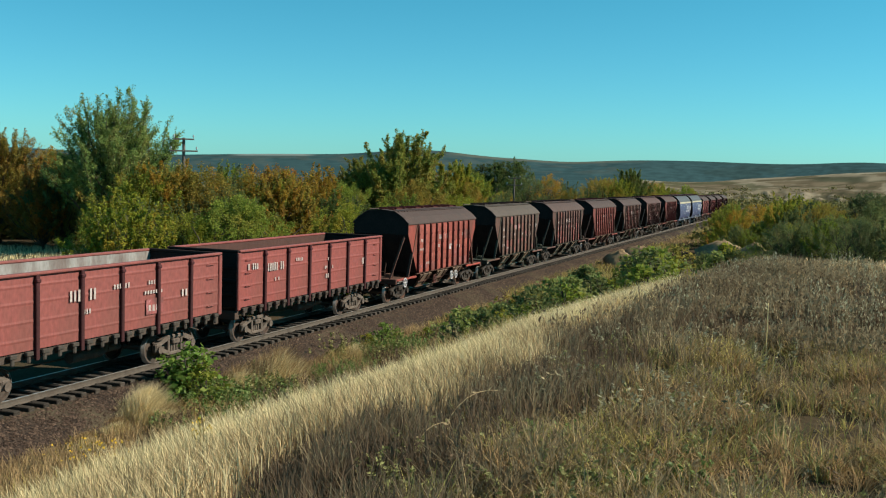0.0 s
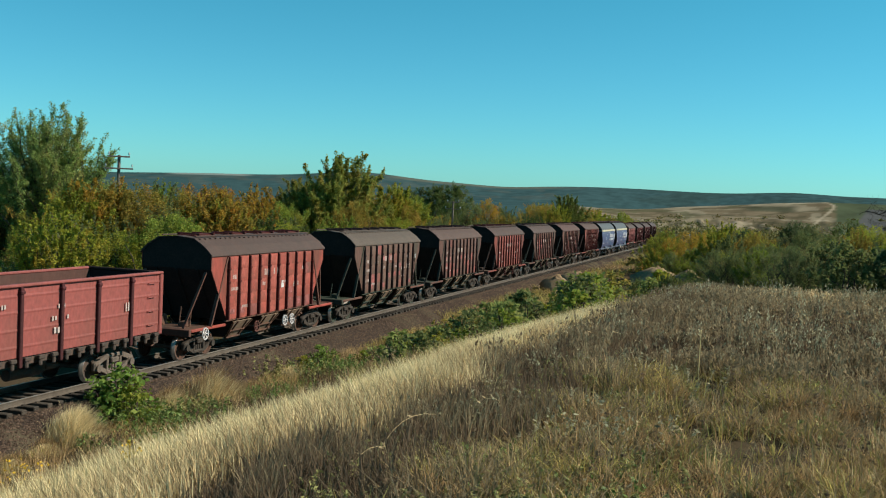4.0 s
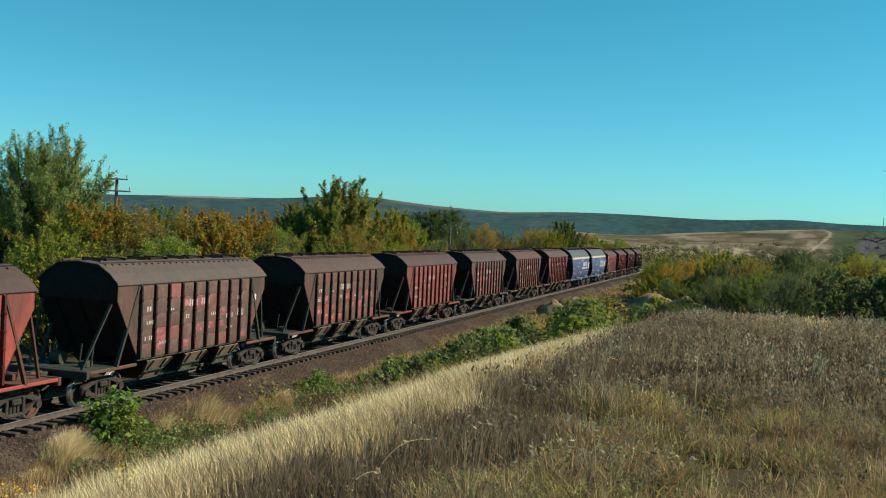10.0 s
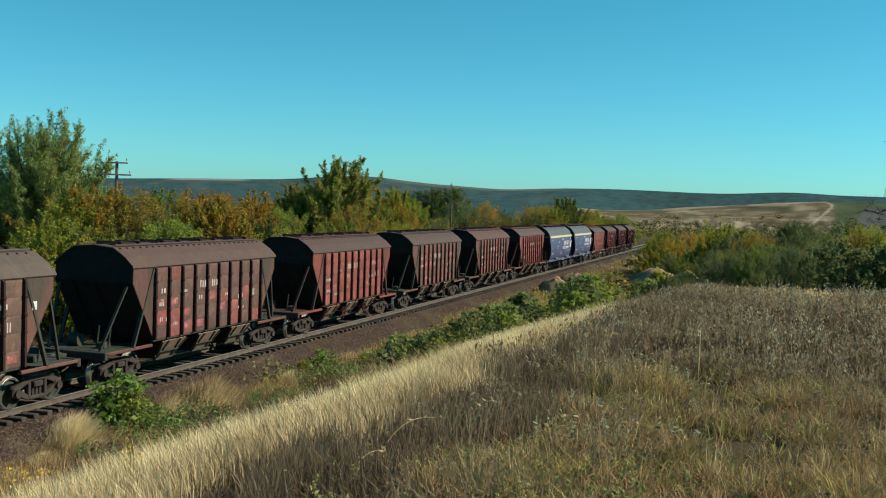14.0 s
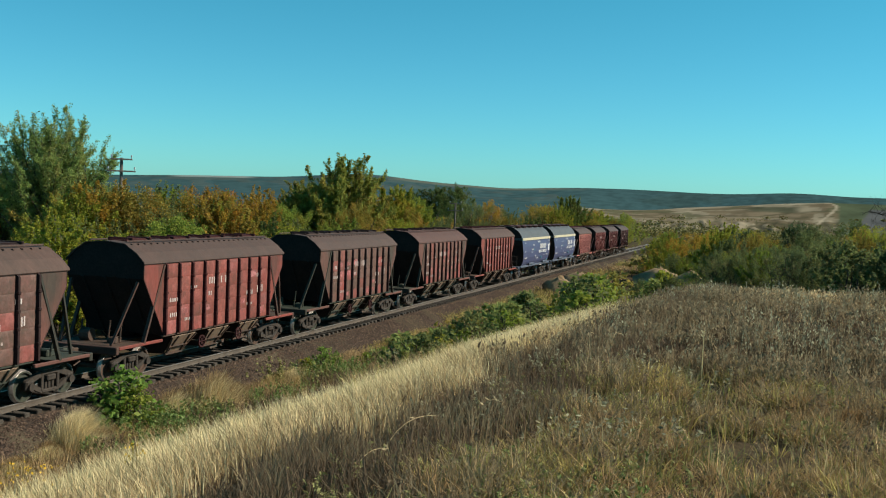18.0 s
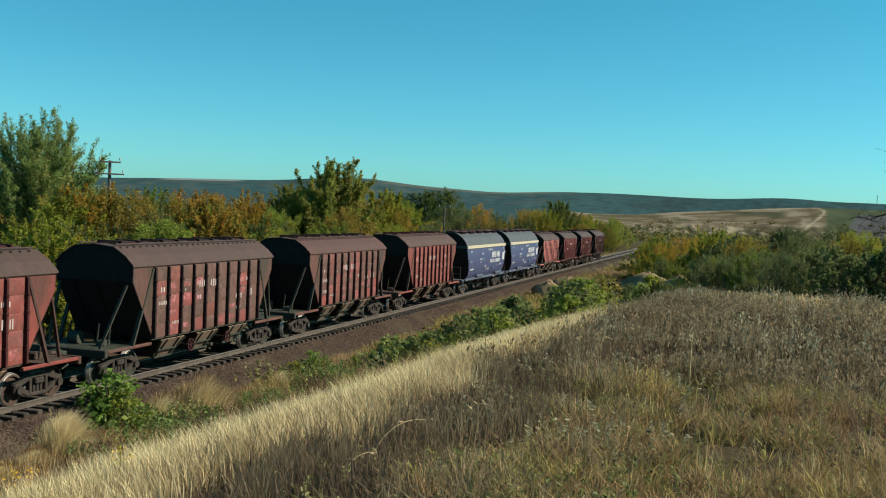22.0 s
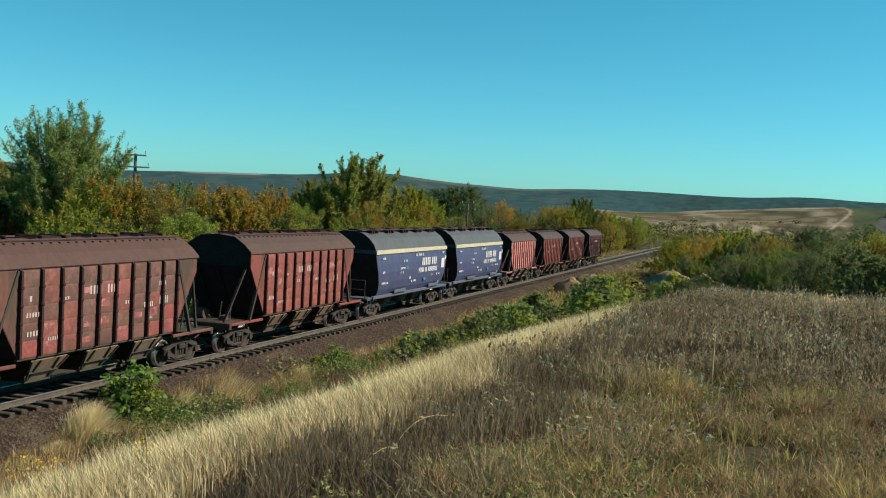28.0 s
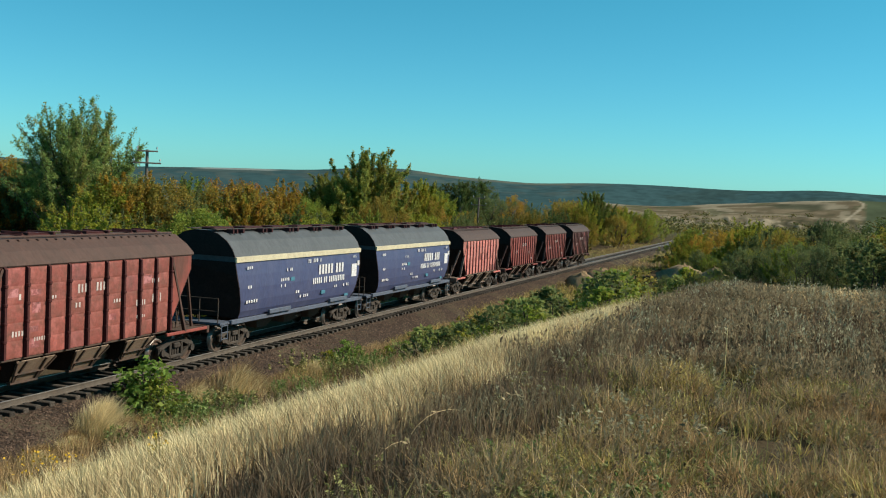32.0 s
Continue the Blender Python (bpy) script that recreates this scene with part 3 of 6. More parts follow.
def wheel_mesh():
    w = Shape()
    w.lathe([(0.06, 0.86), (0.16, 0.86), (0.17, 0.80), (0.38, 0.79), (0.40, 0.855), (0.462, 0.855), (0.475, 0.745), (0.503, 0.735), (0.503, 0.71), (0.40, 0.715), (0.38, 0.755), (0.17, 0.75), (0.16, 0.70), (0.06, 0.70), (0.06, 0.86)], 28)
    for k in range(4):
        a = k * math.pi / 2
        w.box(0.785, 0.812, 0.26 * math.cos(a) - 0.03, 0.26 * math.cos(a) + 0.03, 0.26 * math.sin(a) - 0.03, 0.26 * math.sin(a) + 0.03)
    return w.mesh("wheel", GRIME)


def tread_mesh():
    return Shape().lathe([(0.458, 0.858), (0.478, 0.85), (0.480, 0.748), (0.506, 0.738), (0.506, 0.708), (0.45, 0.706)], 28).mesh("tread", STEEL, True)


AXLE = Shape().tube((-0.72, 0, 0), (0.72, 0, 0), 0.085, n=10).mesh("wheelset", GRIME)


def side_frame_mesh():
    """Cast three-piece bogie side, bolster end, springs and axle boxes."""
    f = Shape()
    for s in (-1, 1):
        x0, x1 = (0.93, 1.09) if s > 0 else (-1.09, -0.93)
        f.beam(((x0 + x1) / 2, -1.02, 0.60), ((x0 + x1) / 2, -0.42, 0.80), 0.16, 0.15)
        f.beam(((x0 + x1) / 2, 1.02, 0.60), ((x0 + x1) / 2, 0.42, 0.80), 0.16, 0.15)
        f.box(x0, x1, -0.46, 0.46, 0.74, 0.88, 0.03)
        f.beam(((x0 + x1) / 2, -0.86, 0.50), ((x0 + x1) / 2, -0.34, 0.27), 0.14, 0.13)
        f.beam(((x0 + x1) / 2, 0.86, 0.50), ((x0 + x1) / 2, 0.34, 0.27), 0.14, 0.13)
        f.box(x0, x1, -0.38, 0.38, 0.20, 0.32, 0.03)
        f.box(x0, x1, -0.42, -0.30, 0.28, 0.78, 0.02).box(x0, x1, 0.30, 0.42, 0.28, 0.78, 0.02)
        for yy in (-0.925, 0.925):
            f.box(x0 - 0.01, x1 + 0.02, yy - 0.17, yy + 0.17, 0.36, 0.68, 0.05)
            f.tube((s * 0.98, yy, 0.475), (s * 1.17, yy, 0.475), 0.125, n=14)
        f.box(x0 - 0.02, x1 + 0.05, -0.20, 0.20, 0.56, 0.74, 0.03)
        for yy in (-0.16, 0.0, 0.16):
            f.tube((s * 1.0, yy, 0.32), (s * 1.0, yy, 0.56), 0.065, n=8)
    f.box(-0.95, 0.95, -0.2, 0.2, 0.55, 0.80, 0.03)
    f.box(-0.75, 0.75, -0.62, -0.52, 0.38, 0.48, 0.02).box(-0.75, 0.75, 0.52, 0.62, 0.38, 0.48, 0.02)
    return f.mesh("side_frame", CAST)


SHOE = Shape().box(-0.05, 0.05, -0.05, 0.05, 0.30, 0.62, 0.02).mesh("brake_shoe", GRIME)
WHEEL, TREAD, SIDEFRAME = wheel_mesh(), tread_mesh(), side_frame_mesh()


def bogie(wagon, y):
    b = part("bogie", SIDEFRAME, CAST, wagon, "grimy cast steel bogie", m=pose(0, y, 0))
    for x in (-0.79, 0.79):
        for yy in (-0.42, 0.42):
            part("brake_shoe", SHOE, GRIME, b, m=pose(x, yy, 0))
    for a in (-0.925, 0.925):
        w = part("wheelset", AXLE, GRIME, wagon, "dark steel wheels on an axle", m=pose(0, y + a, 0.475))
        for turn in (0, 180):
            part("wheel", WHEEL, GRIME, w, m=pose(0, 0, 0, 0, 0, turn))
            part("tread", TREAD, STEEL, w, "bright worn wheel tread", m=pose(0, 0, 0, 0, 0, turn))
    return b


def coupler_mesh(y_in, y_out):
    c = Shape()
    s = 1 if y_out > y_in else -1
    c.box(-0.09, 0.09, min(y_in, y_out - s * 0.28), max(y_in, y_out - s * 0.28), 0.96, 1.14, 0.03)
    c.box(-0.2, 0.16, min(y_out - s * 0.3, y_out - s * 0.02), max(y_out - s * 0.3, y_out - s * 0.02), 0.90, 1.22, 0.05)
    c.box(0.04, 0.22, min(y_out - s * 0.1, y_out + s * 0.10), max(y_out - s * 0.1, y_out + s * 0.10), 0.93, 1.2, 0.04)
    c.tube((0.25, y_in, 0.92), (0.28, y_out - s * 0.05, 0.62), 0.025, n=6)
    return c


def running_gear(wagon, bogie_y, half):
    for s in (-1, 1):
        bogie(wagon, s * bogie_y)
        part("coupler", coupler_mesh(s * (half - 1.0), s * half), GRIME, wagon, "dark steel automatic coupler")


def brake_gear(wagon, yc, sill):
    g = Shape()
    g.tube((0.55, yc - 0.9, 0.72), (0.55, yc + 0.5, 0.72), 0.17, n=14)
    g.tube((0.45, yc + 0.9, 0.75), (0.45, yc + 1.5, 0.75), 0.13, n=12)
    g.tube((0.1, -4.2, 0.62), (0.1, 4.2, 0.62), 0.03, n=6)
    g.box(0.3, 0.6, yc + 0.55, yc + 0.85, 0.62, 0.95, 0.02)
    part("brake_gear", g, GRIME, wagon)


def hopper_wagon(label, half=7.36, eave=3.95, ribs=10, pitch=0.886, over=1.33, ridge=4.62, slope_to=0.0, hatches=4, rib_out=0.125):
    """Covered grain hopper with ribbed sides, raked ends, a rounded roof and slanted chutes."""
    t = thing("hopper_wagon", label, "freight wagon", "wagons of the train")
    run = pitch * (ribs - 1) / 2
    end, sill, wx = run + over, 1.36, 1.52
    knee = eave - 0.55
    # side walls
    for s in (-1, 1):
        w = Shape()
        x = s * wx
        w.plate((x, -run - slope_to, sill), (x, run + slope_to, sill), (x, run + slope_to, eave), (x, -run - slope_to, eave), 0.03 * s)
        for e in (-1, 1):
            w.plate(*[(x, e * a, z) for a, z in ((run + slope_to, sill), (end, knee), (end, eave), (run + slope_to, eave))], 0.03 * s * e)
        part("side_wall", w, RED, t, "oxide-red ribbed steel side")
    # pressed panels in the bays, one above the other
    rows = [sill + (z - 1.36) * (eave - sill) / 2.59 for z in (1.36, 1.84, 2.34, 2.84, 3.36, 3.95)]
    rows[-1] -= 0.10
    for low, high in zip(rows, rows[1:]):
        p = Shape()
        for inset, out in ((0.0, 0.001), (0.05, 0.009), (0.14, 0.015)):
            k = len(p.v)
            p.v += [(out, 0.055 + inset, low + inset), (out, pitch - 0.055 - inset, low + inset), (out, pitch - 0.055 - inset, high - inset), (out, 0.055 + inset, high - inset)]
            if k:
                p.f += [(k - 4 + q, k - 4 + (q + 1) % 4, k + (q + 1) % 4, k + q) for q in range(4)]
        p.f.append((8, 9, 10, 11))
        me = p.mesh("panel", PANEL)
        for bay in range(ribs - 1):
            part("panel", me, PANEL, t, m=pose(wx, -run + bay * pitch, 0))
        for s in (-1,):
            seam = Shape().box(-wx - 0.02, -wx - 0.001, -run, run, low - 0.03, low + 0.03, 0.008)
            part("pressed_line", seam, RED, t)
    # ribs, in the red darkened to hold their shade
    rib = Shape()
    h = eave - sill
    rib.add([(0, -0.055, 0), (0, 0.055, 0), (rib_out, 0.042, 0), (rib_out, -0.042, 0), (0, -0.055, h - 0.02), (0, 0.055, h - 0.02), (rib_out * 0.75, 0.042, h - 0.12), (rib_out * 0.75, -0.042, h - 0.12)],
            [(3, 2, 1, 0), (4, 5, 6, 7), (0, 1, 5, 4), (1, 2, 6, 5), (2, 3, 7, 6), (3, 0, 4, 7)])
    for z in (0.5, 1.0, 1.5, 2.02):
        rib.box(0.0, rib_out + 0.005, -0.062, 0.062, z * h / 2.59 - 0.05, z * h / 2.59 + 0.05, 0.02)
    me = rib.mesh("rib", SHADEBROWN)
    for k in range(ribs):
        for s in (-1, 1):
            part("rib", me, SHADEBROWN, t, m=pose(s * wx, -run + k * pitch, sill, 0, 0, 0 if s > 0 else 180))
    # raked ends, their unlit look put into a near-black colour
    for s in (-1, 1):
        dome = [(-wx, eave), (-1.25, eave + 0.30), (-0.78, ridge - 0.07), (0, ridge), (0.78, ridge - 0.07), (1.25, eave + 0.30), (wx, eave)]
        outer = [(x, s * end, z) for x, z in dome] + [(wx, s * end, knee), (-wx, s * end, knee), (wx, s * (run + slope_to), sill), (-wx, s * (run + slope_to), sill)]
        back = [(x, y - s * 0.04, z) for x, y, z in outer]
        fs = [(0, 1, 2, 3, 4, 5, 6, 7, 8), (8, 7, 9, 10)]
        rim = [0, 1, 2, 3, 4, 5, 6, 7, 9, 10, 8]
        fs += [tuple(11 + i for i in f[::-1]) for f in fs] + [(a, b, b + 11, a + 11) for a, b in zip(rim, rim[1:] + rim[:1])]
        part("end_wall", Shape().add(outer + back, fs), NEARBLACK, t, "raked end wall coloured near-black for shade")
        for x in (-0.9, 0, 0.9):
            part("end_rib", Shape().beam((x, s * (end + 0.03), knee), (x, s * (run + slope_to + 0.03), sill + 0.02), 0.08, 0.08), NEARBLACK, t)
    # roof
    roof = Shape()
    arc = [(-wx - 0.05, eave - 0.03), (-wx - 0.03, eave + 0.04), (-1.25, eave + 0.33), (-0.78, ridge - 0.04), (0, ridge + 0.03), (0.78, ridge - 0.04), (1.25, eave + 0.33), (wx + 0.03, eave + 0.04), (wx + 0.05, eave - 0.03)]
    inner = [(x * 0.985, z - 0.03) for x, z in arc[::-1]]
    roof.prism(arc + inner, -end - 0.06, end + 0.06)
    r = part("roof", roof, ROOF, t, "dull brown rounded steel roof")
    walk_way = Shape()
    for s in (-1, 1):
        walk_way.box(s * 0.72 - 0.03, s * 0.72 + 0.03, -end + 0.1, end - 0.1, ridge + 0.0, ridge + 0.05, 0.01)
    for k in range(int(end * 5)):
        walk_way.box(0.80, 0.90, -end + 0.2 + k * 0.4, -end + 0.27 + k * 0.4, ridge - 0.085, ridge - 0.05)
    part("roof_walkway", walk_way, ROOF, r, "rusty slatted roof walkway")
    hatch = Shape().box(-0.40, 0.40, -0.75, 0.75, 0.0, 0.07, 0.03).box(-0.33, 0.33, -0.66, 0.66, 0.07, 0.10, 0.02)
    for y in (-0.55, 0.55):
        hatch.box(-0.5, 0.5, y - 0.05, y + 0.05, 0.03, 0.14, 0.02)
    me = hatch.mesh("hatch", SHADEBROWN)
    for k in range(hatches):
        part("hatch", me, SHADEBROWN, r, "dark loading hatch", m=pose(0.05, -end + (k + 0.5) * 2 * end / hatches, ridge - 0.01))
    # underframe
    f = Shape()
    f.box(-0.25, 0.25, -half + 0.62, half - 0.62, 0.88, 1.14, 0.02)
    for s in (-1, 1):
        f.box(s * wx - 0.12, s * wx - 0.02, -run - slope_to - 0.02, run + slope_to + 0.02, sill - 0.08, sill - 0.004, 0.02)
    part("underframe", f, GRIME, t)
    for s in (-1, 1):
        p = Shape()
        ye = half - 0.62
        p.box(-1.5, 1.5, min(s * ye, s * (ye - 0.16)), max(s * ye, s * (ye - 0.16)), 0.98, 1.24, 0.02)
        part("deck", Shape().box(-1.3, 1.3, min(s * (ye - 0.17), s * (end - 0.35)), max(s * (ye - 0.17), s * (end - 0.35)), 1.16, 1.21), GRIME, t, "grimy end platform deck")
        part("end_platform", p, ROOF, t, "dirty brown-red end sill")
        for x in (-1.46, 1.46):
            q = Shape().box(x - 0.05, x + 0.05, min(s * (run + slope_to), s * (ye - 0.16)), max(s * (run + slope_to), s * (ye - 0.16)), 1.12, 1.23, 0.02)
            part("side_sill", q, RED, t, "red sill to the end platform")
        for x in (-1.5, 1.5):
            part("diagonal_strut", Shape().beam((x, s * (run + 0.08), eave - 0.1), (x * 0.97, s * (run + 1.15), 1.2), 0.09, 0.12), ROOF, t, "rusty side strut")
            part("end_strut", Shape().beam((x * 0.88, s * (end + 0.04), knee - 0.1), (x * 0.66, s * (end + 1.0), 1.22), 0.07, 0.09), ROOF, t, "rusty end strut")
        for x in (-0.75, 0.35, 0.8):
            part("brake_lever", Shape().tube((x, s * (end + 0.25), 1.2), (x + 0.1, s * (end + 0.28), 1.95), 0.03, n=6), GRIME, t)
        part("brake_cylinder", Shape().tube((-0.7, s * (end + 0.22), 1.42), (-0.3, s * (end + 0.22), 1.42), 0.22, n=12), GRIME, t)
        part("gear_box", Shape().box(0.5, 0.8, min(s * (end + 0.1), s * (end + 0.5)), max(s * (end + 0.1), s * (end + 0.5)), 1.2, 1.42, 0.03), GRIME, t)
    # chutes
    for k, y in enumerate((-run * 0.63, 0, run * 0.63)):
        for s in (-1, 1):
            c = Shape()
            top, bot = 0.80 * run / 3.99, 0.46
            a, b, cc, dd = (s * (wx - 0.05), y - top, sill - 0.14), (s * (wx - 0.05), y + top, sill - 0.14), (s * 0.98, y + bot, 0.52), (s * 0.98, y - bot, 0.52)
            c.plate(a, b, cc, dd, -0.03 * s)
            ch = part("chute", c, CHUTE, t, "dusty brown discharge chute")
            for e in (-1, 1):
                g = Shape().plate((0.1 * s, y + e * top, sill - 0.1), (s * (wx - 0.12), y + e * top, sill - 0.14), (s * 0.93, y + e * bot, 0.54), (s * 0.2, y + e * bot, 0.5), 0.02)
                part("chute_side", g, NEARBLACK, ch)
            edge = Shape()
            va, vb, vc, vd = map(Vector, (a, b, cc, dd))
            o = Vector((s * 0.02, 0, -0.01))
            for p0, p1, in ((va, vd), (vb, vc), ((va * 3 + vb) / 4, vd), ((vb * 3 + va) / 4, vc)):
                edge.beam(p0 + o, p1 + o, 0.05, 0.05)
            m0, m1 = va.lerp(vd, 0.55), vb.lerp(vc, 0.55)
            edge.beam(m0 + o, m1 + o, 0.06, 0.05)
            edge.box(min(s * 0.9, s * 1.06), max(s * 0.9, s * 1.06), y - bot - 0.1, y + bot + 0.1, 0.50, 0.57)
            part("chute_ribs", edge, GRIME, ch)
    brake_gear(t, 1.2, sill)
    running_gear(t, half - 2.11, half)
    return t


def hand_wheels(t, spots, mat, label):
    for k, (y, z) in enumerate(spots):
        h = Shape().lathe([(0.20, 0.0), (0.235, 0.0), (0.235, 0.05), (0.20, 0.05), (0.20, 0.0)], 20, (1.50, y, z))
        for a in range(3):
            c, s = 0.21 * math.cos(a * 1.047), 0.21 * math.sin(a * 1.047)
            h.beam((1.525, y - c, z - s), (1.525, y + c, z + s), 0.03, 0.03)
        part("hand_wheel", h, mat, t, label)
        part("hand_wheel_shaft", Shape().tube((0.9, y, z), (1.5, y, z), 0.03), GRIME, t)


def markings(t, seed, rows, patches, x=1.524):
    """White stencils as bars, and clean red rectangles that were wiped round them."""
    s = Shape()
    for k, (y, z, w, h, n) in enumerate(rows):
        bars(s, x, y, z, w, h, n, seed * 31 + k)
    tagged(part("lettering", s, STENCIL, t, "small white stencilled markings"), kind="stuff")
    for y, z, w, h in patches:
        part("clean_patch", Shape().box(x - 0.0035, x - 0.0005, y, y + w, z, z + h), CLEAN, t, "bright red wiped patch")


def gondola(label):
    """Open-top wagon with pressed panels, posts and hatch lugs along the sill."""
    t = thing("gondola_wagon", label, "freight wagon", "wagons of the train")
    L, wx, sill, top, half = 6.36, 1.48, 1.42, 3.44, 6.96
    bays = 7
    pitch = 2 * L / bays
    panel = Shape()
    zs = [(sill, 0), (1.66, 0), (1.72, 0.011), (1.78, 0), (2.14, 0), (2.20, 0.011), (2.26, 0), (2.66, 0), (2.72, 0.011), (2.78, 0), (3.12, 0), (3.18, 0.011), (3.24, 0), (top, 0)]
    vs, fs = [], []
    for k, (z, o) in enumerate(zs):
        vs += [(o, 0.05, z), (o, pitch - 0.05, z), (-0.04, 0.0, z), (-0.04, pitch, z)]
        if k:
            a, b = 4 * (k - 1), 4 * k
            fs += [(a, a + 1, b + 1, b), (a + 3, a + 2, b + 2, b + 3), (a + 2, a, b, b + 2), (a + 1, a + 3, b + 3, b + 1)]
    panel.add(vs, fs)
    me = panel.mesh("panel", WAGONRED)
    for k in range(bays):
        part("panel", me, WAGONRED, t, "pressed red side panel", m=pose(wx, -L + k * pitch, 0))
        part("panel", me, WAGONRED, t, m=pose(-wx, -L + (k + 1) * pitch, 0, 0, 0, 180))
    # posts take the dark brown too: the shade on them is painted
    post = Shape().box(0, 0.10, -0.07, 0.07, sill - 0.30, top, 0.02).box(0.0, 0.13, -0.09, 0.09, top - 0.20, top - 0.1, 0.02).mesh("post", SHADEBROWN)
    for k in range(1, bays):
        for s in (0, 180):
            part("post", post, SHADEBROWN, t, m=pose(wx if s == 0 else -wx, -L + k * pitch if s == 0 else L - k * pitch, 0, 0, 0, s))
    for s in (-1, 1):
        part("top_rail", Shape().box(s * wx - 0.10, s * wx + 0.09, -L - 0.04, L + 0.04, top, top + 0.09, 0.025), WAGONRED, t, "worn red top rail")
        part("inside_wall", Shape().box(s * (wx - 0.075) - 0.015, s * (wx - 0.075) + 0.015, -L + 0.04, L - 0.04, sill, top - 0.003), LIME, t, "grey lime-dusted inside wall")
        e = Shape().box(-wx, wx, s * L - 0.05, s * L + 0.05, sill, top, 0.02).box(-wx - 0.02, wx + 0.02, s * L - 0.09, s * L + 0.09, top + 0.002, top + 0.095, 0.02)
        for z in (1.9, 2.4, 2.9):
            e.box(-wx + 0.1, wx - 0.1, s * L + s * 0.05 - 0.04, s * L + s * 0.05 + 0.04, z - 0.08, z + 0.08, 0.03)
        # near-black instead of red: the end's shade is in its colour
        part("end_wall", e, NEARBLACK, t, "dark end wall")
        for x in (-wx, wx):
            part("corner_post", Shape().box(x - 0.05, x + 0.055, s * L - 0.10, s * L + 0.10, sill - 0.1, top, 0.03), WAGONRED, t)
        b = Shape().box(-1.4, 1.4, min(s * (L + 0.09), s * (L - 0.2)), max(s * (L + 0.09), s * (L - 0.2)), 0.98, 1.3, 0.02)
        part("end_beam", b, GRIME, t)
        for k in range(4):
            rungs = Shape()
            z = 1.7 + k * 0.48
            y = s * (L - 0.62)
            rungs.tube((wx + 0.06, y - 0.2, z), (wx + 0.06, y + 0.2, z), 0.013, n=6).tube((wx, y - 0.2, z), (wx + 0.06, y - 0.2, z), 0.013, n=6).tube((wx, y + 0.2, z), (wx + 0.06, y + 0.2, z), 0.013, n=6)
            part("rung", rungs, WAGONRED, t, "steel grab rung")
    f = Shape().box(-0.25, 0.25, -L + 0.05, L - 0.05, 0.90, 1.28, 0.02)
    for s in (-1, 1):
        f.box(s * 1.36 - 0.06, s * 1.36 + 0.06, -L + 0.1, L - 0.1, 1.16, sill - 0.004, 0.02)
    part("underframe", f, GRIME, t)
    part("floor", Shape().box(-wx + 0.1, wx - 0.1, -L + 0.06, L - 0.06, sill - 0.06, sill), GRIME, t)
    lug = Shape().box(0, 0.13, -0.13, 0.13, sill - 0.14, sill - 0.02, 0.02).box(0.02, 0.10, -0.07, 0.07, sill - 0.34, sill - 0.12, 0.03).mesh("hatch_lug", CAST)
    for k in range(21):
        y = -L + 0.3 + k * (2 * L - 0.6) / 20
        part("hatch_lug", lug, CAST, t, m=pose(wx - 0.02, y, 0))
        part("hatch_lug", lug, CAST, t, m=pose(-wx + 0.02, y, 0, 0, 0, 180))
    brake_gear(t, 0.6, sill)
    running_gear(t, 4.325, half)
    return t


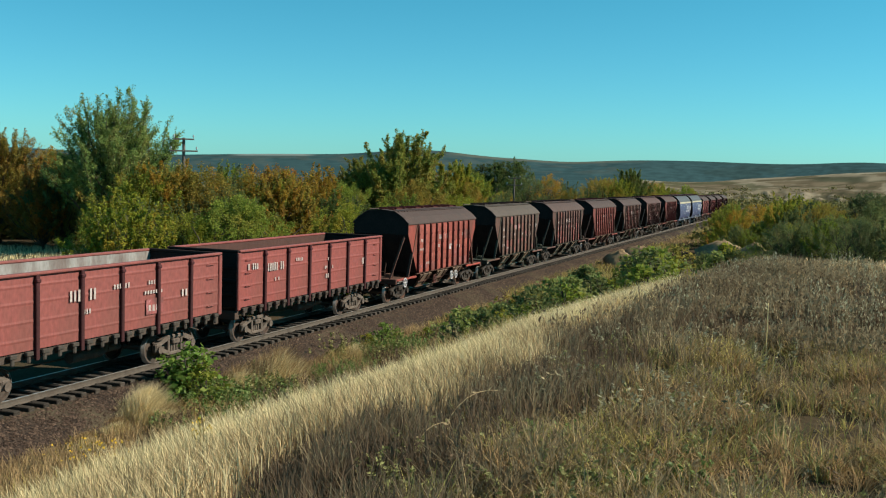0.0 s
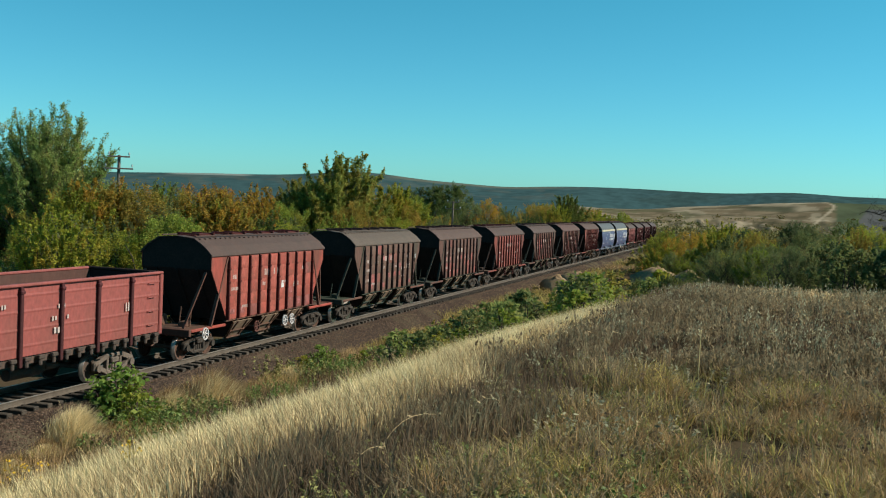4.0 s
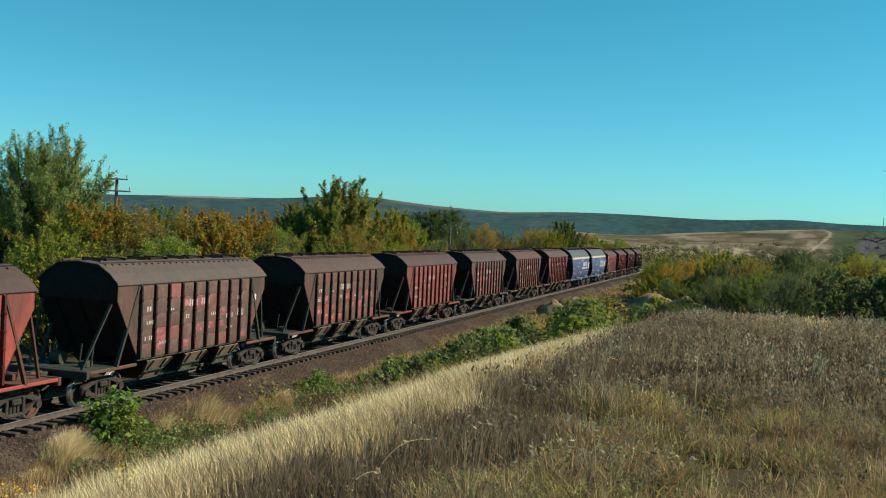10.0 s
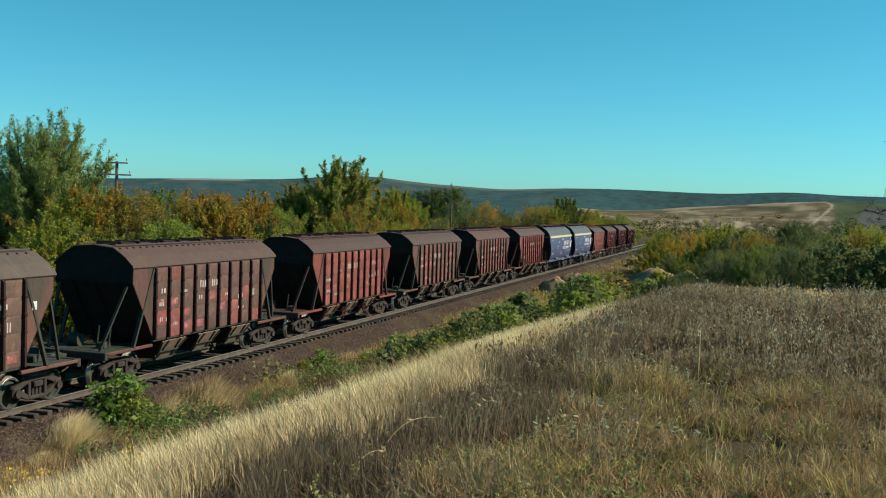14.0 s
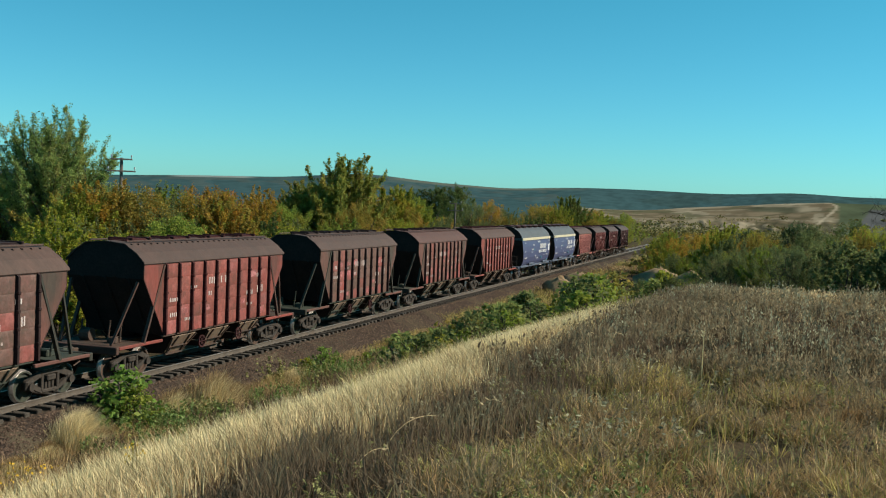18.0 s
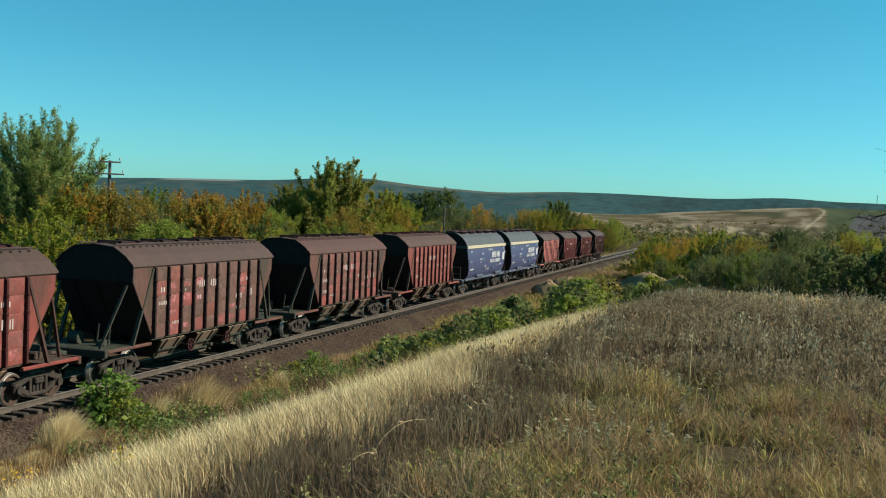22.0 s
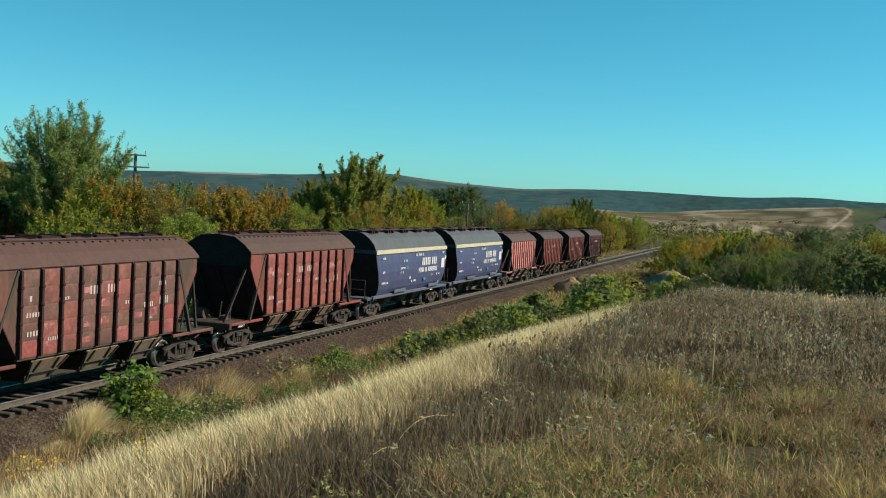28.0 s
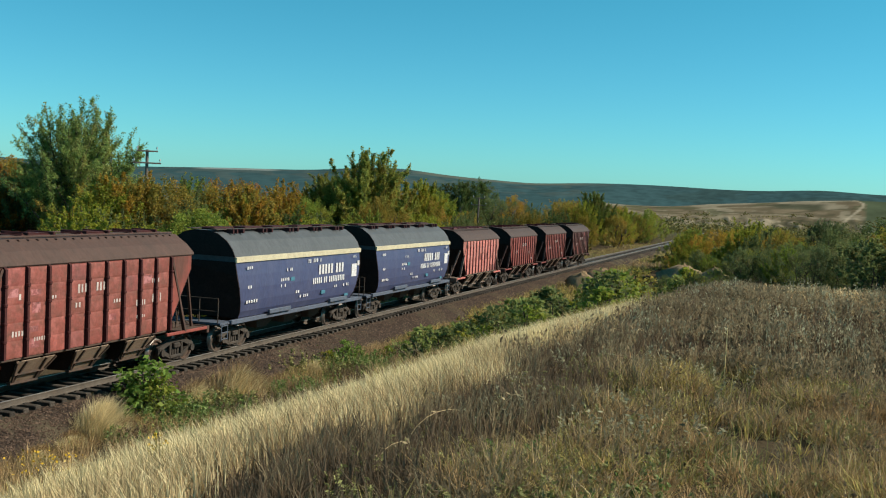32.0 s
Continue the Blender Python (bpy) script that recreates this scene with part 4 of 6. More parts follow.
def blue_hopper(label):
    """Round-sided blue grain hopper with a grey roof, cream stripe and railings."""
    t = thing("hopper_wagon", label, "freight wagon", "wagons of the train")
    half, L, z_stripe = 7.15, 6.05, 3.50
    side = [(1.38, 1.28), (1.52, 1.55), (1.60, 1.95), (1.63, 2.45), (1.60, 2.95), (1.53, z_stripe)]
    body = Shape()
    outline = side + [(-x, z) for x, z in side[::-1]]
    def raked(shape):
        """Draws the lower part of both ends in."""
        shape.v = [(x, y - math.copysign(0.34 * max(0.0, 3.1 - z), y), z) for x, y, z in shape.v]
        return shape

    body.prism(outline, -L, L)
    raked(body)
    part("barrel", body, BLUE, t, "faded blue rounded steel barrel")
    stripe = Shape()
    for s in (-1, 1):
        stripe.prism([(s * 1.54, z_stripe - 0.02), (s * 1.60, z_stripe - 0.02), (s * 1.60, z_stripe + 0.17), (s * 1.50, z_stripe + 0.20)], -L - 0.03, L + 0.03)
    part("stripe", stripe, CREAM, t, "cream eaves stripe")
    roof = Shape()
    arc = [(1.52, z_stripe + 0.2), (1.40, 3.98), (1.15, 4.28), (0.75, 4.55), (0.3, 4.66)]
    roof.prism([(1.52, z_stripe + 0.003)] + arc + [(-x, z) for x, z in arc[::-1]] + [(-1.52, z_stripe + 0.003)], -L - 0.01, L + 0.01)
    r = part("roof", roof, SLATE, t, "slate-grey rounded roof")
    hatch = Shape().box(-0.3, 0.3, -0.75, 0.75, 0, 0.1, 0.03)
    for y in (-0.4, -0.1, 0.4):
        hatch.box(0.25, 0.95, y - 0.05, y + 0.05, -0.12, 0.05, 0.01)
    me = hatch.mesh("hatch", SHADEBROWN)
    for k in range(5):
        part("hatch", me, SHADEBROWN, r, "dark loading hatch", m=pose(0, -L + (k + 0.5) * 2 * L / 5, 4.66))
    wk = Shape()
    for s in (-1, 1):
        wk.box(s * 0.5 - 0.16, s * 0.5 + 0.16, -L, L, 4.68, 4.71)
    part("roof_walkway", wk, GRIME, r)
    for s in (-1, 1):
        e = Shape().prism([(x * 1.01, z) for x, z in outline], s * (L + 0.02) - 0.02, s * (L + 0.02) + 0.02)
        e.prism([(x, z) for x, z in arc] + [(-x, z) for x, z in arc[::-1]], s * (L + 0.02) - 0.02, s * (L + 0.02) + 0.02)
        # this end's shade is painted near-black as well
        part("end_wall", raked(e), NEARBLACK, t, "shaded dark end wall")
        rail = Shape()
        for x in (-1.3, -0.5, 0.5, 1.3):
            rail.tube((x, s * (L + 0.75), 1.2), (x, s * (L + 0.75), 2.15), 0.022, n=6)
        for z in (1.65, 2.13):
            rail.tube((-1.3, s * (L + 0.75), z), (1.3, s * (L + 0.75), z), 0.022, n=6)
        part("platform_railing", rail, GRIME, t, "thin dark end railing")
        p = Shape().box(-1.45, 1.45, min(s * (L - 0.1), s * (L + 0.8)), max(s * (L - 0.1), s * (L + 0.8)), 1.14, 1.22)
        for z in (0.6, 0.85, 1.1):
            p.tube((1.45, s * (L + 0.25), z), (1.45, s * (L + 0.7), z), 0.02, n=6)
        for yy in (0.25, 0.7):
            p.tube((1.45, s * (L + yy), 0.55), (1.45, s * (L + yy), 1.2), 0.02, n=6)
        part("end_platform", p, BLUEGREY, t, "grey-blue end platform and steps")
    f = Shape()
    for s in (-1, 1):
        f.box(s * 1.46 - 0.08, s * 1.46 + 0.08, -L - 0.1, L + 0.1, 1.10, 1.27, 0.02)
    part("side_sill", f, BLUEGREY, t, "grey-blue side sill")
    for y in (-3.3, 2.6):
        part("step_board", Shape().box(1.545, 1.66, y, y + 1.9, 1.28, 1.46, 0.02), BLUEGREY, t)
    part("underframe", Shape().box(-0.25, 0.25, -half + 0.6, half - 0.6, 0.88, 1.2, 0.02), GRIME, t)
    for y in (-2.4, 0.0, 2.4):
        c = Shape()
        c.plate((-1.1, y - 1.0, 1.25), (1.1, y - 1.0, 1.25), (0.8, y - 0.4, 0.6), (-0.8, y - 0.4, 0.6), 0.03)
        c.plate((1.1, y + 1.0, 1.25), (-1.1, y + 1.0, 1.25), (-0.8, y + 0.4, 0.6), (0.8, y + 0.4, 0.6), 0.03)
        c.plate((1.1, y - 1.0, 1.25), (1.1, y + 1.0, 1.25), (0.8, y + 0.4, 0.6), (0.8, y - 0.4, 0.6), 0.03)
        part("chute", c, GRIME, t, "dark discharge chute")
    s = Shape()
    for x, y, z, high, wide, words in ((1.632, 1.25, 2.64, 0.44, 0.32, (5, 3)), (1.638, 0.65, 2.24, 0.27, 0.20, (5, 2, 9))):
        for letters in words:
            for k in range(letters):
                s.box(x, x + 0.006, y + 0.03, y + wide * 0.70, z, z + high)
                y += wide
            y += wide * 0.75
    bars(s, 1.60, 0.2, 3.2, 1.4, 0.18, 8, 7)
    for k, (y, z, w, n) in enumerate(((-5.3, 3.18, 0.5, 3), (-5.2, 2.42, 0.8, 4), (-5.3, 1.85, 1.0, 5), (-2.4, 2.55, 0.8, 5), (-2.4, 2.3, 0.5, 3), (-1.0, 1.95, 0.4, 2), (-0.6, 1.74, 0.9, 5), (3.0, 1.95, 0.5, 3), (4.0, 1.95, 0.7, 4), (-1.9, 2.95, 0.6, 4), (5.1, 3.25, 0.4, 3))):
        bars(s, 1.634, y, z, w, 0.13, n, k)
    tagged(part("lettering", s, WHITE, t, "white lettering and small marks"), kind="stuff")
    part("notice_plate", Shape().box(1.60, 1.642, 4.95, 5.55, 2.35, 2.95), WHITE, t, "pale square notice plate")
    part("notice_plate", Shape().box(1.60, 1.644, 5.62, 5.86, 2.85, 3.08), WHITE, t, "small pale notice plate")
    for y0, y1, z0, z1 in ((-1.5, -1.15, 2.52, 2.68), (1.6, 2.0, 1.75, 1.9), (4.2, 4.6, 1.47, 1.58)):
        part("teal_marking", Shape().box(1.60, 1.643, y0, y1, z0, z1), TEAL, t, "teal stencilled mark")
    brake_gear(t, 0.6, 1.3)
    running_gear(t, half - 2.05, half)
    return t


def recolour(t, wall, roof, bogie_tint=(0.75, 0.75, 0.75)):
    for o in t.children_recursive:
        kind = o.name.split(".")[0]
        if kind in ("roof", "roof_walkway"):
            o.color = (*roof, 1)
        elif kind == "bogie":
            o.color = (*bogie_tint, 1)
        else:
            o.color = (*wall, 1)


def weather_panels(t, wall, clean, seed):
    """Some of the pressed panels were wiped clean, most of them low down and near the ends."""
    rnd = random.Random(seed)
    for o in [c for c in t.children if c.name.startswith("panel")]:
        z, y = o.data.vertices[0].co.z, o.matrix_basis.translation.y
        p = clean * (1.5 if z < 2.3 else 0.7) * (1.5 if abs(y + 0.44) > 2.2 else 0.75)
        if rnd.random() < p:
            c = rnd.choice(((1.1, 1.0, 1.05), (1.25, 1.2, 1.25), (1.0, 0.95, 0.95), (1.15, 0.95, 0.95)))
        else:
            g = rnd.uniform(0.88, 1.12)
            if rnd.random() < clean:
                wall_here = [0.6 * q + 0.4 * r for q, r in zip(wall, (1.3, 1.0, 0.95))]
            else:
                wall_here = wall
            c = [q * g for q in wall_here]
        o.color = (*c, 1)


def numbers(y, z=3.0):
    return (y, z, 0.66, 0.28, 4), (y + 0.88, z, 0.66, 0.28, 4)


TRAIN = []                                            # wagon and its centre's place along the train


def build_train():
    gon = gondola("red open gondola wagon with a pale lime-dusted inside")
    recolour(gon, (1.0, 1.06, 1.08), (1, 1, 1), (2.2, 2.2, 2.2))
    gon2 = copy_thing(gon, pose(0, 0, 0))
    recolour(gon2, (1.04, 1.0, 1.03), (1, 1, 1), (2.2, 2.2, 2.2))
    tagged(gon2, "red open gondola wagon with a rust-stained inside")
    for o in gon2.children:
        if o.name.startswith("inside_wall"):
            o.data = o.data.copy()
            o.data.materials[0] = ROOF
            o.color = (1.1, 0.8, 0.75, 1)
    markings(gon, 1, [(-1.6, 2.55, 1.35, 0.36, 8), (-0.95, 2.15, 0.45, 0.16, 4), (0.5, 2.75, 0.8, 0.16, 6), (2.2, 2.75, 0.4, 0.14, 3), (2.0, 2.45, 1.0, 0.12, 7), (2.2, 1.9, 0.6, 0.2, 3), (4.0, 2.2, 0.4, 0.25, 2)], [(2.1, 1.8, 0.9, 0.5)])
    markings(gon2, 2, [(-4.35, 2.6, 1.3, 0.34, 8), (-3.8, 2.2, 0.4, 0.16, 3), (-5.8, 2.75, 0.8, 0.25, 5), (-2.1, 2.85, 0.6, 0.14, 5), (0.6, 2.7, 0.5, 0.14, 4), (0.3, 2.35, 1.0, 0.14, 7), (0.55, 1.95, 0.5, 0.2, 3), (4.2, 2.3, 0.25, 0.3, 2)], [])
    TRAIN.append((gon, -25.1))
    TRAIN.append((gon2, -11.1))
    base = hopper_wagon("rust-red covered hopper wagon with ribbed sides")
    looks = [
        ("bright red ribbed hopper wagon with white hand wheels", (1.42, 1.02, 0.9), (0.95, 0.95, 0.95)),
        ("grey-brown ribbed hopper wagon with red wiped patches", (0.60, 0.99, 0.9), (1.25, 1.5, 1.42)),
        ("dull brown-red ribbed hopper wagon with pale stencils", (0.55, 0.86, 0.82), (1.15, 1.1, 1.05)),
        ("red-brown ribbed hopper wagon with white stencils", (0.98, 0.85, 0.80), (0.95, 0.92, 0.9)),
        ("dark brown ribbed hopper wagon with red wiped patches", (0.60, 0.94, 0.87), (1.0, 0.98, 0.96)),
        ("brown ribbed hopper wagon with bright red wiped patches", (0.68, 0.96, 0.9), (1.2, 0.95, 0.92)),
        ("red ribbed hopper wagon with white stencils", (1.08, 0.96, 0.90), (1.1, 1.0, 0.95)),
    ]
    wagons = [base] + [copy_thing(base, pose(0, 0, 0)) for _ in looks[1:]]
    small = [(-3.6, 2.95, 0.35, 0.18, 2), (-3.7, 2.5, 0.6, 0.14, 5), (-3.65, 1.95, 0.5, 0.16, 4), (-2.75, 1.75, 0.6, 0.12, 6), (-2.3, 2.9, 0.5, 0.1, 4), (0.85, 2.55, 0.4, 0.12, 3), (2.05, 2.35, 0.55, 0.2, 5), (2.95, 2.4, 0.55, 0.3, 5), (2.9, 3.05, 0.45, 0.16, 4), (2.1, 1.95, 0.5, 0.1, 5), (-1.0, 2.55, 0.3, 0.16, 2)]
    for k, (w, (label, wall, roof)) in enumerate(zip(wagons, looks)):
        tagged(w, label)
        recolour(w, wall, roof)
        rnd = random.Random(k + 5)
        rows = list(numbers(-0.95 + rnd.uniform(-0.1, 0.2), 2.98)) + [r for r in small if rnd.random() < 0.85]
        weather_panels(w, wall, (0.12, 0.07, 0.10, 0.10, 0.09, 0.14, 0.14)[k], k + 40)
        wiped, used = [], set()
        for _ in range((4, 14, 11, 6, 16, 13, 7)[k]):
            bay, tier = rnd.randrange(9), rnd.choice((0, 0, 1, 1, 2, 3))
            if (bay, tier) in used:
                continue
            used.add((bay, tier))
            wiped.append((-3.987 + bay * 0.886 + rnd.uniform(0.16, 0.26), 1.5 + tier * 0.5 + rnd.uniform(0.0, 0.08), rnd.uniform(0.34, 0.5), rnd.uniform(0.16, 0.30)))
        markings(w, k + 3, rows, wiped, 1.5385)
        TRAIN.append((w, 3.987 + 14.72 * k))
    hand_wheels(wagons[0], [(-5.6, 1.0), (1.35, 0.86), (2.05, 0.86)], WHITE, "white painted hand wheel")
    hand_wheels(wagons[0], [(-1.35, 0.86)], RED, "rusty chute hand wheel")
    for w in wagons[3:5]:
        hand_wheels(w, [(-1.35, 0.86), (1.5, 0.86)], SHADEBROWN, "rusty chute hand wheel")
    part("white_splash", Shape().box(1.541, 1.547, 0.80, 1.07, 2.35, 2.52).box(1.541, 1.548, 0.83, 0.95, 2.50, 2.66), WHITE, wagons[0], "white paint splash")
    part("white_plate", Shape().box(1.525, 1.54, 4.35, 4.55, 2.95, 3.2), WHITE, wagons[1], "white diamond plate")
    blue = blue_hopper("blue round-sided hopper wagon with cream stripe")
    blue2 = copy_thing(blue, pose(0, 0, 0))
    TRAIN.append((blue, 106.75))
    TRAIN.append((blue2, 121.0))
    far = hopper_wagon("pale red short hopper wagon with close ribs", half=6.01, eave=3.62, ribs=11, pitch=0.70, over=0.85, ridge=4.28, hatches=3, rib_out=0.07)
    far_looks = [("pale pink-red short hopper wagon with close ribs", (2.3, 2.4, 2.4), (1.0, 1.0, 1.0)), ("red-brown short hopper wagon with white stencils", (0.95, 0.7, 0.7), (0.9, 0.9, 0.9)), ("dark red-brown short hopper wagon with stencils", (0.75, 0.6, 0.6), (0.9, 0.9, 0.9)), ("dark brown short hopper wagon at the train's end", (0.45, 0.5, 0.5), (0.85, 0.85, 0.85))]
    fars = [far] + [copy_thing(far, pose(0, 0, 0)) for _ in far_looks[1:]]
    for k, (w, (label, wall, roof)) in enumerate(zip(fars, far_looks)):
        tagged(w, label)
        recolour(w, wall, roof)
        weather_panels(w, wall, 0.1, k + 60)
        if k:
            markings(w, 40 + k, [(-0.7, 2.8, 0.6, 0.26, 3), (0.2, 2.8, 0.6, 0.26, 4), (1.4, 2.2, 0.5, 0.2, 4), (-2.6, 2.3, 0.5, 0.2, 4), (2.2, 1.7, 0.6, 0.15, 4)], [], 1.546)
        TRAIN.append((w, 134.5 + 12.02 * k))


def along(t):
    """Place of the first hopper's leading rib along the track."""
    return 50.304 - 3.3733 * t - 0.0021216 * t ** 2 - 0.000172087 * t ** 3


def wagon_pose(centre, t):
    y = along(t) + centre
    return pose(TRACK_X, y, GRADE * y, math.degrees(math.atan(GRADE)))


def motions():
    times = [k for k in range(33)]
    # the insect waits low behind the viewpoint, then crosses the picture's edge within a few tenths of a second
    turn = (-90, -38.3, 0)
    walk(INSECT, [(t, pose(x, y, EYE + z, *turn)) for t, x, y, z in ((0, 0.9, -1.2, -0.6), (5.5, 0.9, -1.2, -0.6), (6.2, 0.72, 0.05, 0.02), (6.4, 0.32, 0.62, 0.07), (6.5, 0.051, 0.692, 0.090), (6.6, 0.33, 0.60, 0.16), (6.9, 1.1, -0.3, 0.2), (7.6, 1.2, -1.4, -0.4), (32, 1.2, -1.4, -0.4))])
    spins = [k / 6 for k in range(193)]
    for wagon, centre in TRAIN:
        walk(wagon, [(t, wagon_pose(centre, t)) for t in times])
        for o in wagon.children:
            if o.name.startswith("wheelset"):
                p = o.matrix_basis.translation.copy()
                walk(o, [(t, pose(*p, math.degrees((along(0) - along(t)) / 0.475))) for t in spins])


track()
ballast_stones()
build_train()


# ---- the insect that darts past ----
def flying_insect():
    """A dragonfly with a thick body, a thin tail and two pairs of clear wings."""
    t = thing("flying_insect", "dark flying insect with a thin tail and clear wings", "insect")
    body = Shape()
    for y, r in ((-0.006, 0.0032), (0.0, 0.0042), (0.005, 0.0036)):
        body.lathe([(0.0004, -0.006), (r * 0.8, -0.004), (r, 0.0), (r * 0.8, 0.004), (0.0004, 0.006)], 10, (0, y, 0))
    part("body", body, NEARBLACK, t, "dark thick body", True)
    part("tail", Shape().tube((0, -0.012, 0), (0, -0.033, 0.002), 0.0014, 0.0008, 6), NEARBLACK, t, "thin dark tail")
    for s in (-1, 1):
        for y, sweep in ((0.003, 0.006), (-0.005, -0.010)):
            w = Shape().add([(s * 0.004, y, 0.003), (s * 0.014, y + sweep * 0.5 + 0.002, 0.005), (s * 0.027, y + sweep, 0.006), (s * 0.014, y + sweep * 0.5 - 0.003, 0.005)], [(0, 1, 2, 3)])
            part("wing", w, WING, t, "clear wing")
    return t


INSECT = flying_insect()


# ---- plants ----
def leaf_cloud(points, size, rnd, stretch=1.5):
    """Small leaf quads at the points, turned at random."""
    n = len(points)
    d = rnd.normal(size=(n, 3))
    d /= np.linalg.norm(d, axis=1, keepdims=True)
    d[:, 2] = d[:, 2] * 0.7
    e = np.cross(d, rnd.normal(size=(n, 3)) * 0.7 + np.array([0.45, 0.1, 0.75]))
    e /= np.linalg.norm(e, axis=1, keepdims=True) + 1e-6
    s = size * (0.6 + 0.8 * rnd.random(n))[:, None]
    a, b = d * s * stretch, e * s
    v = np.stack([points - a, points + b * 0.8, points + a, points - b * 0.8], 1)
    return v.reshape(-1, 3), np.arange(4 * n).reshape(-1, 4)


def limb(shape, a, b, r0, r1, rnd, bend=0.12, parts=4):
    """A crooked tapering branch; returns its points."""
    a, b = np.array(a, float), np.array(b, float)
    ln = np.linalg.norm(b - a)
    pts = [a + (b - a) * k / parts + (rnd.normal(size=3) * bend * ln / parts if 0 < k < parts else 0) for k in range(parts + 1)]
    for k in range(parts):
        shape.tube(pts[k], pts[k + 1], r0 + (r1 - r0) * k / parts, r0 + (r1 - r0) * (k + 1) / parts, 6)
    return pts


def tree_meshes(name, seed, height, radius, sprays, leaves, size, base=0.08, widest=0.4, rise=0.9, lobes=0.3, tuft=0.16):
    """Stems and limbs, and a ragged crown of leafy sprays that ends in uneven lobes."""
    rnd = np.random.default_rng(seed)
    wood, pts = Shape(), []
    stems = [limb(wood, rnd.normal(size=3) * (0.06 * radius, 0.06 * radius, 0) - (0, 0, 0.3), (rnd.normal() * radius * 0.3, rnd.normal() * radius * 0.3, height * rnd.uniform(0.7, 0.92)), 0.014 * height + 0.02, 0.012, rnd, 0.12, 6) for _ in range(3)]
    ph = rnd.random(6) * 6.283
    for k in range(sprays):
        f = base + (1 - base) * rnd.random() ** 0.85
        g = (f - base) / (1 - base)
        prof = (math.sin(0.5 * math.pi * min(1, (g + 0.12) / (widest + 0.12))) if g < widest else math.cos(0.5 * math.pi * (g - widest) / (1.02 - widest)) ** 0.6)
        ang = rnd.random() * 6.283
        lobe = 1 + lobes * (0.6 * math.sin(2 * ang + ph[0] + 4 * g) + 0.5 * math.sin(3 * ang + ph[1] - 7 * g) + 0.4 * math.sin(5 * ang + ph[2] + 11 * g))
        rad = radius * prof * lobe * rnd.random() ** 0.45
        tip = np.array([math.cos(ang) * rad, math.sin(ang) * rad, height * f * (1 + 0.06 * math.sin(3 * ang + ph[3]))])
        ln = height * rnd.uniform(0.06, 0.15)
        d = np.array([math.cos(ang) * (1.1 - rise * 0.6), math.sin(ang) * (1.1 - rise * 0.6), rise]) + rnd.normal(size=3) * 0.25
        d /= np.linalg.norm(d)
        a = tip - d * ln * 0.5
        if k % 4 == 0:
            st = stems[k % 3]
            j = min(int(max(0.05, f - 0.18) * 6), 5)
            limb(wood, st[j], a, 0.006 * height, 0.008, rnd, 0.15, 3)
            wood.tube(a, a + d * ln, 0.009, 0.003, 4)
        m = int(leaves * rnd.uniform(0.5, 1.4))
        q = rnd.random(m)
        pts.append(a + d * (q * ln * 1.15)[:, None] + rnd.normal(size=(m, 3)) * (tuft * height * 0.35 * (1.1 - 0.75 * q))[:, None])
    v, qd = leaf_cloud(np.concatenate(pts), size, rnd)
    v[:, 2] = np.maximum(v[:, 2], 0.02)
    return wood.mesh(name + "_trunk", BARK), raw_mesh(name + "_crown", v, qd, [], LEAF), float(np.quantile(v[:, 2], 0.992))


def limb_tree(name, seed, height, radius, limbs, shoots, leaves, size, fall=0.55, start=0.3):
    """A trunk with limbs that rise and spread to a ragged dome, each set with leafy shoots up to its thin tip."""
    rnd = np.random.default_rng(seed)
    wood, pts = Shape(), []
    limb(wood, (0, 0, -0.3), (rnd.normal() * 0.1, rnd.normal() * 0.1, height * 0.8), 0.016 * height, 0.01, rnd, 0.05, 6)
    for k in range(limbs):
        ang = 2.4 * k + rnd.normal() * 0.35
        out = (k + 0.5) / limbs
        tall = height * (1.0 - fall * out ** 1.7) * rnd.uniform(0.80, 1.05)
        far = radius * out ** 0.6 * rnd.uniform(0.65, 1.15)
        foot = np.array([0.0, 0.0, tall * start * rnd.uniform(0.5, 1.3)])
        tip = np.array([math.cos(ang) * far, math.sin(ang) * far, tall])
        mid = foot + (tip - foot) * (0.6, 0.6, 0.5) + rnd.normal(size=3) * 0.03 * height
        line = np.array(limb(wood, foot, mid, 0.007 * height, 0.004 * height, rnd, 0.1, 3) + limb(wood, mid, tip, 0.004 * height, 0.005, rnd, 0.14, 4)[1:])
        for j in range(shoots):
            f = 0.2 + 0.79 * (j + rnd.random()) / shoots
            q = f * (len(line) - 1)
            i = min(int(q), len(line) - 2)
            p = line[i] + (line[i + 1] - line[i]) * (q - i)
            d = rnd.normal(size=3) * 0.8 + np.array([math.cos(ang) * 0.3, math.sin(ang) * 0.3, 0.7])
            along_limb = (line[i + 1] - line[i]) / np.linalg.norm(line[i + 1] - line[i])
            d = d / np.linalg.norm(d) * (1.05 - 0.6 * f) + 0.75 * f * along_limb
            d /= np.linalg.norm(d)
            ln = height * rnd.uniform(0.03, 0.10) * (1.2 - 0.4 * f)
            wood.tube(p, p + d * ln, 0.0012 * height, 0.0004 * height, 4)
            m = int(leaves * rnd.uniform(0.4, 1.5))
            h = rnd.random(m)
            pts.append(p + d * (h * ln * 1.05)[:, None] + rnd.normal(size=(m, 3)) * (0.0105 * height * (1.15 - 0.75 * h))[:, None])
    v, qd = leaf_cloud(np.concatenate(pts), size, rnd, 1.7)
    v[:, 2] = np.maximum(v[:, 2], 0.02)
    return wood.mesh(name + "_trunk", BARK), raw_mesh(name + "_crown", v, qd, [], LEAF), float(np.quantile(v[:, 2], 0.997))


